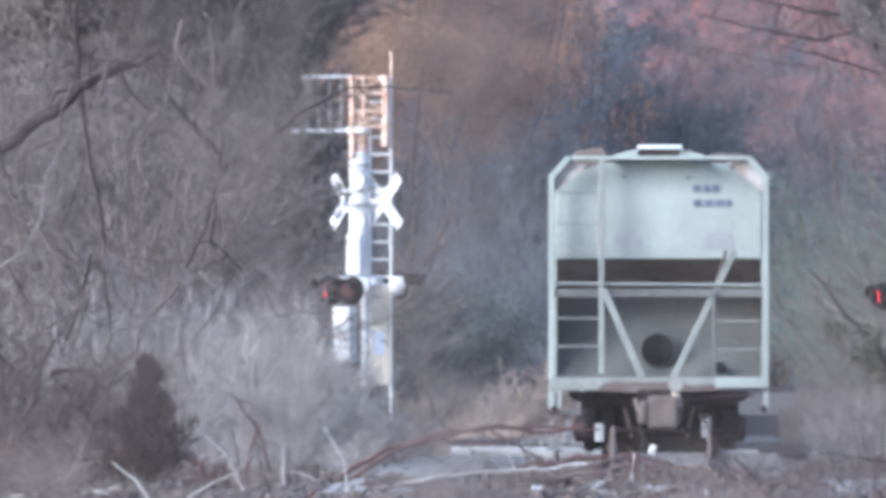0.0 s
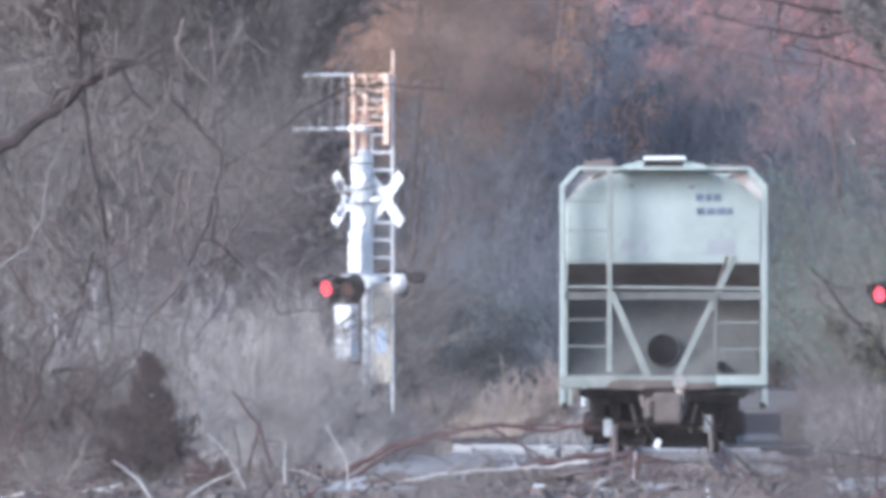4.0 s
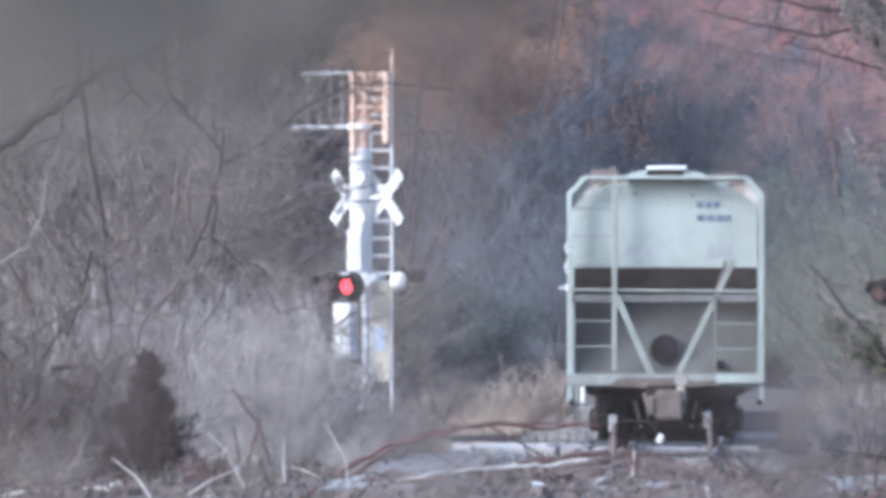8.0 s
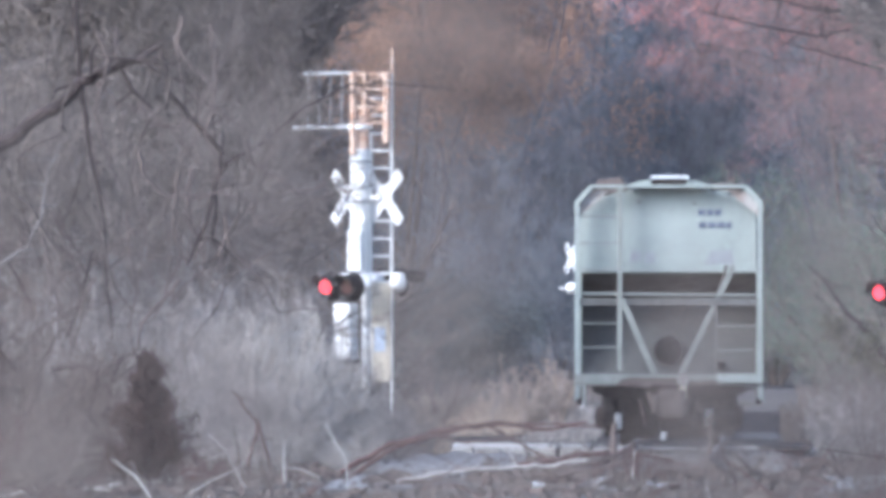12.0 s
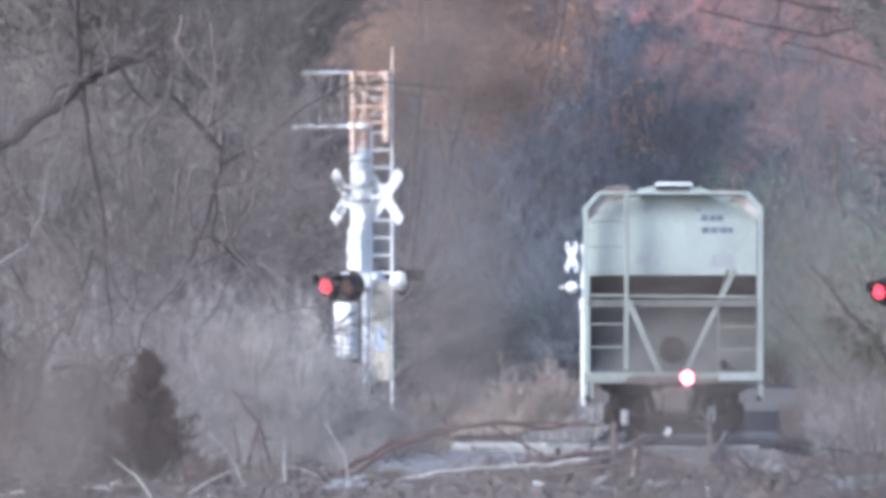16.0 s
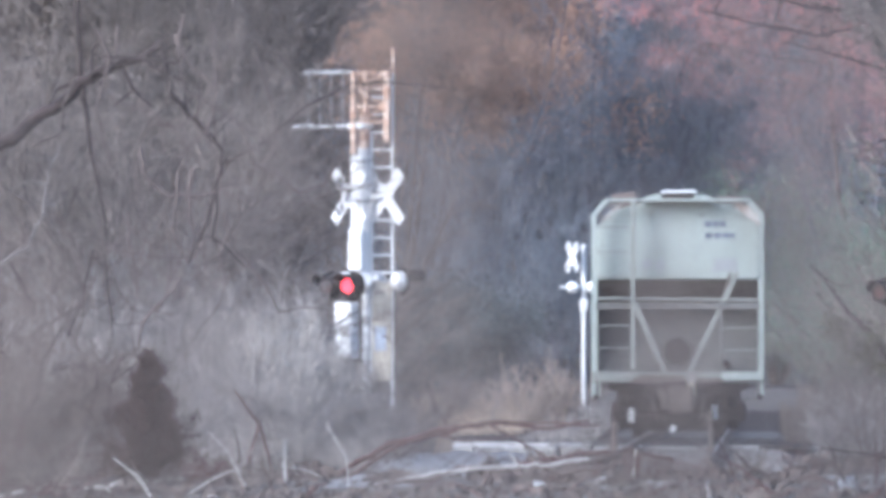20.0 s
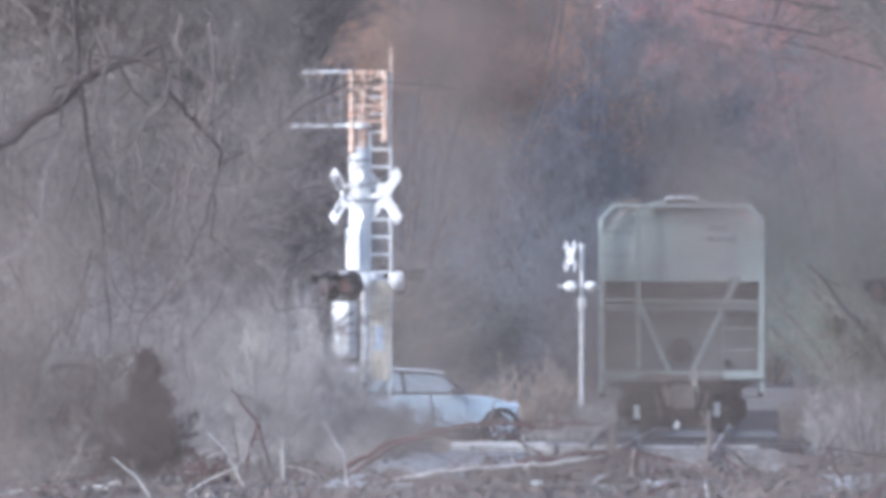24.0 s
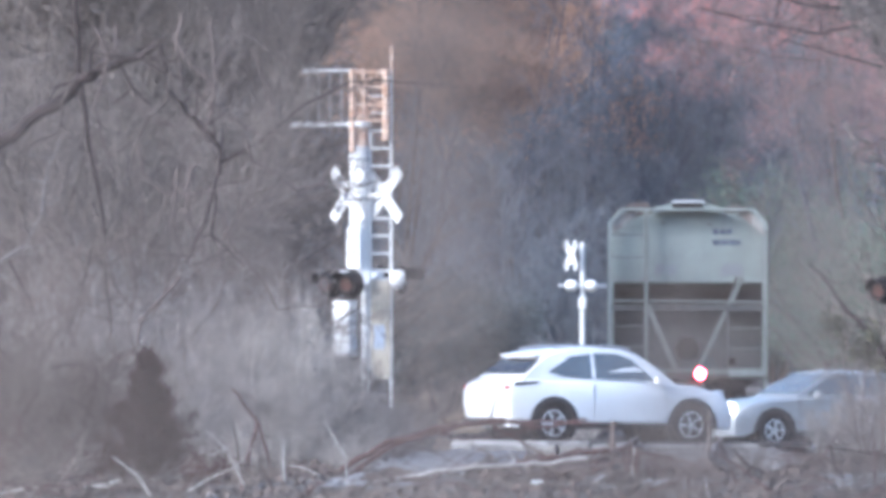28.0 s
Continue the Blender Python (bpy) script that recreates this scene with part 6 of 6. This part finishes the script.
def build_litter():
    """Dead leaves, sticks and brush over the mound and the ground before the road."""
    rnd = random.Random(91)
    for name, label, m, count, size in (("leaf_litter", "brown fallen leaves heaped over the ground", M_HEAP, 4200, 0.06), ("leaf_litter", "grey-brown dead leaves over the ground", M_LITTER, 7000, 0.06)):
        g = Geo()
        for _ in range(count):
            x, y = rnd.uniform(-13, 3.5), rnd.choice((rnd.uniform(380, 475), rnd.uniform(440, 606)))
            if -5.8 < x < -3.9 and 436 < y < 600 and rnd.random() < 0.7:
                continue
            heap = max(0, noise.noise(Vector((x * 0.8, y * 0.06, 2)))) * 0.22
            c = Vector((x, y, ground_z(x, y) + rnd.random() ** 2 * 0.10 + heap * rnd.random()))
            a = Vector((rnd.gauss(0, 1), rnd.gauss(0, 1), rnd.gauss(0, 0.7))).normalized()
            b = a.orthogonal().normalized()
            s = size * rnd.uniform(0.5, 1.3)
            g.add([c - a * s, c + b * s * 0.6, c + a * s, c - b * s * 0.6 + Vector((0, 0, s * 0.3))], [(0, 1, 2), (0, 2, 3)])
        tagged(raw(name, g, m), label, "leaves", kind="stuff")
    for name, label, m, count in (("brush_sticks", "dead brown sticks strewn over the brush", M_BARK, 300), ("brush_sticks", "bleached dead sticks strewn over the brush", M_DEADWOOD, 45), ("brush_sticks", "red-brown bramble canes tangled low on the ground", M_REDCANE, 150)):
        g = Geo()
        for _ in range(count):
            x, y = rnd.uniform(-13, 3.5), rnd.uniform(400, 480) if rnd.random() < 0.6 else rnd.uniform(480, 600)
            if (y > 470 and abs(x - TRACK) < 2.2) or (-6.0 < x < -3.7 and rnd.random() < 0.8):
                continue
            p = Vector((x, y, ground_z(x, y) + rnd.random() * 0.08))
            d = Vector((rnd.gauss(0, 1), rnd.gauss(0, 0.5), abs(rnd.gauss(0, 0.3)))).normalized()
            ln = rnd.uniform(0.25, 1.1)
            q = p + d * ln * 0.5 + Vector((0, 0, rnd.uniform(-0.02, 0.08)))
            e = p + d * ln + Vector((rnd.gauss(0, .06), 0, rnd.gauss(-0.03, .06)))
            r = rnd.uniform(0.006, 0.02)
            g.pipe([p, q, e], [r, r * 0.8, r * 0.4], 5)
        tagged(raw(name, g, m), label, "sticks", kind="stuff")


build_litter()


def pale_patch(x0, x1, y0, y1, seed, label, rise=0.0):
    """A low uneven sheet of pale dust, ragged at the edge and let into the ground there."""
    g = Geo()
    nx, ny = 18, 14
    for j in range(ny + 1):
        for i in range(nx + 1):
            u, v = i / nx, j / ny
            x, y = x0 + (x1 - x0) * u, y0 + (y1 - y0) * v
            e = min(u, 1 - u, v, 1 - v) * 4 + 0.7 * noise.noise(Vector((x * 2.1, y * 0.15, seed)))
            g.v.append((x, y, ground_z(x, y) - 0.06 + 0.10 * max(0.0, min(1.0, e)) + rise * v))
    g.f = [(j * (nx + 1) + i, j * (nx + 1) + i + 1, (j + 1) * (nx + 1) + i + 1, (j + 1) * (nx + 1) + i) for j in range(ny) for i in range(nx)]
    tagged(raw("bare_patch", g, M_DUST), label, "ground", kind="stuff")


pale_patch(-5.95, -4.5, 441, 470, 1, "pale dusty bare patch on the mound")
pale_patch(-6.7, -4.1, 476, 608, 2, "pale dusty verge rising to the road beside the track", 0.16)
pale_patch(0.1, 3.4, 440, 468, 3, "pale dusty ground right of the mound")
pale_patch(-2.6, -0.4, 440, 462, 4, "pale dusty strip over the mound")


def thicket_limbs():
    """Crooked bare limbs that stand out of the thicket, dark ones and pale ones."""
    rnd = random.Random(512)
    for i in range(26):
        y = rnd.uniform(500, 545)
        x, z = rnd.uniform(-11.6, -7.6), rnd.uniform(2.2, 6.6)
        a = rnd.uniform(-2.2, -0.9)
        path = [(x, y, z)]
        for k in range(6):
            a += rnd.gauss(0, 0.5)
            x, z = x + 0.42 * math.cos(a), z + 0.42 * math.sin(a)
            path.append((x, y, z))
        dark = i % 6 > 0
        branch("bare_limb", "crooked dark bare limb in the thicket" if dark else "crooked pale bare limb in the thicket", path, rnd.uniform(0.016, 0.032), 0.008, M_STEM if dark else M_BARK, 5, 600 + i, 0.4, "branch")


thicket_limbs()


def leaf_heap(x, y, w, h, seed):
    rnd = random.Random(seed)
    g = Geo()
    for _ in range(420):
        a, d = rnd.uniform(0, 6.28), rnd.random() ** 0.6
        top = h * (1 - d ** 1.5)
        c = Vector((x + w * d * math.cos(a), y + 1.5 * d * math.sin(a), ground_z(x, y) + top * rnd.uniform(0.4, 1.1)))
        n1 = Vector((rnd.gauss(0, 1), rnd.gauss(0, 1), rnd.gauss(0, 0.8))).normalized()
        n2 = n1.orthogonal().normalized()
        s = rnd.uniform(0.025, 0.06)
        g.add([c - n1 * s, c + n2 * s * 0.6, c + n1 * s, c - n2 * s * 0.6], [(0, 1, 2), (0, 2, 3)])
    tagged(raw("leaf_heap", g, M_HEAP), "heap of damp red-brown leaves and twigs on the mound", "leaves", kind="stuff")


for i, (x, y, w, h) in enumerate(((-3.65, 452, 0.38, 0.28), (-1.25, 450, 0.42, 0.24), (-1.95, 447, 0.30, 0.18), (-0.75, 452, 0.3, 0.2), (0.35, 450, 0.5, 0.22), (1.2, 455, 0.45, 0.26), (-6.1, 455, 0.6, 0.25), (-4.9, 449, 0.5, 0.18), (-9.5, 452, 0.9, 0.22), (-2.8, 450, 0.35, 0.2))):
    leaf_heap(x, y, w, h, 300 + i)
build_grass("dry_grass", "tuft of tan grass at the road edge", 21, 1500, (-6.45, -5.6), (594, 605), (0.35, 0.85), M_GRASS)
build_grass("dry_grass", "thin dead weeds over the mound", 12, 2200, (-13, 3.5), (430, 600), (0.1, 0.35), M_LITTER, lambda x, y: not (y > 470 and abs(x - TRACK) < 2.3))
low = [plant("low_brush", "low tangled bare brush on the ground", "shrub", 90 + i, 8, 0.8, SHRUB_LOW, M_BARK, (M_TWIG, M_REDCANE)[i], 0.9, group="low brush") for i in range(2)]
scatter(low, rnd, 40, (-13, 3.2), (432, 600), (0.35, 0.8), lambda x, y: not (y > 468 and abs(x - TRACK) < 2.6) and off_roads(x, y) and not -6.2 < x < -3.8 or y < 466 and not -6.2 < x < -3.8)


# unseen shrubs added left of view to shade the foreground brush
scatter(bare, r9, 7, (-16.5, -13.2), (440, 480), (0.5, 0.75))
scatter(low, r9, 12, (-10.6, -9.2), (448, 470), (0.9, 1.4))
scatter(tangle, r9, 9, (-6.95, -6.0), (538, 562), (0.28, 0.42))
scatter(tangle, r9, 9, (-7.6, -5.4), (474, 505), (0.2, 0.36))
scatter(wood_b, r9, 3, (-16.6, -14.9), (690, 720), (1.0, 1.15))
scatter(low, r9, 4, (-7.6, -6.5), (446, 462), (0.5, 0.8))

# ---- out of focus, a few paces before the camera ----
TUFT_H = 1.80      # tip height of the near grass above its foot


def build_near_grass(x0, x1, seed):
    """Stalks with loose seed heads near the tip."""
    rnd = random.Random(seed)
    o = thing("grass_tuft", "tall dry grass with loose seed heads, swaying close before the camera", "grass", pose((x0 + x1) / 2, 22.0, ground_z(0, 22)), "near grass")
    half = (x1 - x0) / 2
    for i in range(84):
        x = -half + 2 * half * (i + rnd.random()) / 84
        h = TUFT_H + rnd.gauss(0, 0.03)
        y = rnd.uniform(-1.2, 1.2)
        l = rnd.gauss(0, 0.03)
        g = Geo()
        w = rnd.uniform(0.0005, 0.0008)
        g.pipe([(x, y, 0), (x + l * 0.3, y, h * 0.5), (x + l, y, h)], [w * 1.3, w, w * 0.6], 4)
        for k in range(17):
            z = h - 0.01 - rnd.random() * 0.13
            e = rnd.choice((-1, 1)) * rnd.uniform(0.008, 0.024)
            g.pipe([(x + l, y, z), (x + l + e, y + rnd.gauss(0, 0.01), z + 0.022)], [0.0027, 0.0012], 3)
        part("stalk", g, M_TWIG, o)
    return o


def build_hanging_twig():
    rnd = random.Random(23)
    o = thing("hanging_twig", "leafy dead twig hanging close before the camera", "twig", pose(-0.31, 18.0, 1.468))
    part("stem", Geo().pipe([(-0.5, 0, 0.9), (-0.3, 0, 0.35), (-0.16, 0, 0.08), (0.02, 0.02, -0.02), (0.16, 0.0, 0.02)], [0.006, 0.005, 0.004, 0.003, 0.002], 6), M_BARK, o, smooth=True)
    for i in range(150):
        c = Vector((rnd.uniform(-0.18, 0.25), rnd.uniform(-0.05, 0.05), 0))
        low = -0.065 + 0.25 * (c.x + 0.18)
        c.z = rnd.uniform(low, max(low + 0.03, 0.085))
        a = Vector((rnd.gauss(0.3, 1), rnd.gauss(0, 0.4), rnd.gauss(0, 0.7))).normalized()
        b = a.cross(Vector((0, 1, 0.2))).normalized()
        s = rnd.uniform(0.015, 0.024)
        g = Geo()
        rim = [c + a * (s * math.cos(t)) + b * (s * 0.55 * math.sin(t)) for t in [k * math.pi / 5 for k in range(10)]]
        up = a.cross(b) * 0.0008
        g.add([p + up for p in rim] + [p - up for p in rim], [tuple(range(10)), tuple(reversed(range(10, 20)))] + [(k, (k + 1) % 10, 10 + (k + 1) % 10, 10 + k) for k in range(10)])
        part("leaf", g, M_VEIL, o)
    return o


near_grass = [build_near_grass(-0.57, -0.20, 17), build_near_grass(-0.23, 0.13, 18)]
hanging_twig = build_hanging_twig()


# ---- everything that moves ----
def motions():
    # the wagon rolls away, slowing a little
    stops = [(0.0, 500.0), (3.5, 526.0), (7.0, 551.5), (12.0, 585.0), (15.0, 605.0), (18.0, 625.0), (21.0, 645.0), (25.0, 671.0), (28.0, 689.0)]
    # the worn track wanders a little from its line and dips
    wander = [(0.0, 0.015, -0.02), (3.0, -0.02, -0.025), (6.0, -0.052, -0.035), (9.0, -0.082, -0.038), (12.0, -0.10, -0.038), (17.0, -0.106, -0.028), (21.0, -0.10, -0.028), (24.0, -0.068, -0.02), (27.0, -0.028, -0.01), (28.0, -0.015, -0.008)]
    wt = [a for a, _, _ in wander]
    walk(hopper, [(t, pose(TRACK + float(np.interp(t, wt, [a for _, a, _ in wander])), y, float(np.interp(t, wt, [a for _, _, a in wander])))) for t, y in stops])
    ts, ys = [a for a, _ in stops], [b for _, b in stops]
    for ws in hopper_wheels:
        p = ws.location.copy()
        rows = []
        for i in range(421):
            t = min(28.0, i / 15)
            rows.append((t, pose(*p, -math.degrees((float(np.interp(t, ts, ys)) - 500) / 0.46))))
        walk(ws, rows)
    # marker light: the lens turns its lit side out for a fifth of a second
    p = marker_lens.location.copy()
    rows = [(0.0, pose(*p, 0, 0, 180))]
    k = 0
    while 0.76 + 1.507 * k < 28:
        t = round((0.76 + 1.507 * k) * FPS) / FPS
        rows += [(t - 0.1, pose(*p, 0, 0, 180)), (t - 0.0667, pose(*p, 0, 0, 120)), (t - 0.0333, pose(*p, 0, 0, 60)), (t, pose(*p))]
        if t + 0.3 < 28:
            rows += [(t + 0.182, pose(*p)), (t + 0.188, pose(*p, 0, 0, 60)), (t + 0.194, pose(*p, 0, 0, 120)), (t + 0.2, pose(*p, 0, 0, 180))]
        k += 1
    if rows[-1][0] < 28:
        rows.append((28.0, rows[-1][1]))
    walk(marker_lens, rows)
    # warning lamps: the two lenses of a pair alternate, until the train has cleared
    for lens, phase in SPIN:
        q = lens.location.copy()
        rows = []
        for n in range(17 if phase else 18):
            t = round(((0.66 if phase else 0.04) + 1.19 * n) * FPS) / FPS
            for k, a in ((-2, 180), (-1, 120), (0, 60), (1, 0), (14, 0), (15, 60), (16, 120), (17, 180)):
                if t + k / FPS > 0.01 and not (rows and t + k / FPS <= rows[-1][0] + 0.01):
                    rows.append((t + k / FPS, pose(*q, 0, 0, a)))
        a0 = 180
        rows = [(0.0, pose(*q, 0, 0, a0 if phase else 120))] + rows
        last = rows[-1][1].to_euler().z
        end = rows[-1][0]
        for j, a in enumerate((60, 120, 180)):
            if math.degrees(abs(last)) < a - 1:
                end += 0.0334
                rows.append((end, pose(*q, 0, 0, a)))
        rows.append((28.0, pose(*q, 0, 0, 180)))
        walk(lens, rows)

    # cars over the crossing: seconds and metres along the road
    def drive(car, wheels, r, rows, lane, back=False):
        turn = math.degrees(ROAD_TURN) + (180 if back else 0)

        def at(s):
            p = ROAD_P + ROAD_N * lane + ROAD_U * s
            return pose(p.x, p.y, -0.16 - 0.012 * max(-7, min(7, s))) @ pose(0, 0, 0, 0, 0, turn) @ pose(0, 0, 0, 0, -0.7 if back else 0.7, 0)
        walk(car, [(t, at(s)) for t, s in rows])
        tt, ss = [t for t, _ in rows], [s for _, s in rows]
        t0 = max(t for t, s in rows if s == ss[0])
        t1 = min(28.0, t0 + 5.0)
        for w in wheels:
            q = w.location.copy()
            turns = [(0.0, pose(*q))]
            i = 0
            while t0 + i / 15 <= t1:
                t = t0 + i / 15
                a = math.degrees(abs(float(np.interp(t, tt, ss)) - ss[0]) / r)
                if t > 0:
                    turns.append((t, pose(*q, 0, a, 0)))
                i += 1
            if turns[-1][0] < 28:
                turns.append((28.0, turns[-1][1]))
            walk(w, turns)
    drive(mini, mini_wheels, mini_r, [(0.0, -22.0), (20.4, -22.0), (21.2, -18.0), (22.8, -9.2), (23.8, -4.10), (24.1, -2.52), (24.3, -1.41), (24.5, -0.21), (24.7, 1.01), (24.9, 2.35), (25.1, 3.73), (25.3, 5.09), (25.5, 6.45), (25.7, 7.81), (27.0, 17.0), (28.0, 24.4)], 0.0)
    drive(suv, suv_wheels, suv_r, [(0.0, -34.0), (22.9, -34.0), (24.0, -29.0), (26.2, -13.3), (27.2, -5.55), (27.5, -3.18), (27.8, -0.84), (28.0, 0.66)], 0.0)
    drive(sedan, sedan_wheels, sedan_r, [(0.0, 40.0), (22.9, 40.0), (24.0, 36.0), (26.0, 22.4), (27.6, 10.1), (27.8, 8.6), (28.0, 7.05)], 3.4, True)
    for car, wheels, r, lane, v, x0, t0 in far_cars:
        rows = []
        for i in range(15):
            t = 2.0 * i
            rows.append((t, pose(x0 + v * (t - t0), 1018 + lane, 0.745, 0, 0, 0 if v > 0 else 180)))
        walk(car, rows)
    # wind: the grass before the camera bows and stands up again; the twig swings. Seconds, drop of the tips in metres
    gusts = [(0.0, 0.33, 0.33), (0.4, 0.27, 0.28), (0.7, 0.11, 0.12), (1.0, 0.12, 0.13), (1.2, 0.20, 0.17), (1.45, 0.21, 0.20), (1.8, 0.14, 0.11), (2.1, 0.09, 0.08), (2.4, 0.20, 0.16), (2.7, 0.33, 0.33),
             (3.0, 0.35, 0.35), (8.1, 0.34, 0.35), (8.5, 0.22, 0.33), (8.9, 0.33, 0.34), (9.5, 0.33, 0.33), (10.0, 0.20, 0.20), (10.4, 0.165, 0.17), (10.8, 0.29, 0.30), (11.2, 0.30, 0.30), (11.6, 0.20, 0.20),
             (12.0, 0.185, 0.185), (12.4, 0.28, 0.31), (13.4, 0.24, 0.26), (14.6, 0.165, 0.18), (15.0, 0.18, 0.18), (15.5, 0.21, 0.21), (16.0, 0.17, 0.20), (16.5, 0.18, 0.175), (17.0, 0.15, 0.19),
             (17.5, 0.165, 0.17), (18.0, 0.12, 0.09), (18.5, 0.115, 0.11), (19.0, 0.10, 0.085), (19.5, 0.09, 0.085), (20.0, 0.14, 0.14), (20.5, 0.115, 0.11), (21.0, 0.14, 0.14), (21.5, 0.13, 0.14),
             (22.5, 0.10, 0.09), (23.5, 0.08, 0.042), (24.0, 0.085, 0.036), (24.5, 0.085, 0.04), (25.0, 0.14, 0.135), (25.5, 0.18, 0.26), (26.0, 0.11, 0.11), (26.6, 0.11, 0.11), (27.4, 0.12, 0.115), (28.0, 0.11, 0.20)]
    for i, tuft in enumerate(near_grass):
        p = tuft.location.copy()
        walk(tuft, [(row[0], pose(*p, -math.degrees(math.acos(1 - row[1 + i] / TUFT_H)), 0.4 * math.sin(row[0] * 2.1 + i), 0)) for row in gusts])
    q = hanging_twig.location.copy()
    swing = [(0.0, 26), (2.4, 25), (2.8, 5), (3.1, 1), (3.5, 13), (4.4, 15), (5.5, 12), (6.0, 0), (6.4, 2), (6.8, 23), (7.2, 15), (7.5, 2), (8.0, 0), (8.3, 18), (8.7, 20), (9.0, 9), (9.2, 1), (9.5, 11), (9.8, 24), (10.4, 26), (28.0, 26)]
    walk(hanging_twig, [(t, pose(q.x - 0.004 * a, q.y, q.z + 0.009 * a, 0, -0.8 * a, 0)) for t, a in swing])


motions()
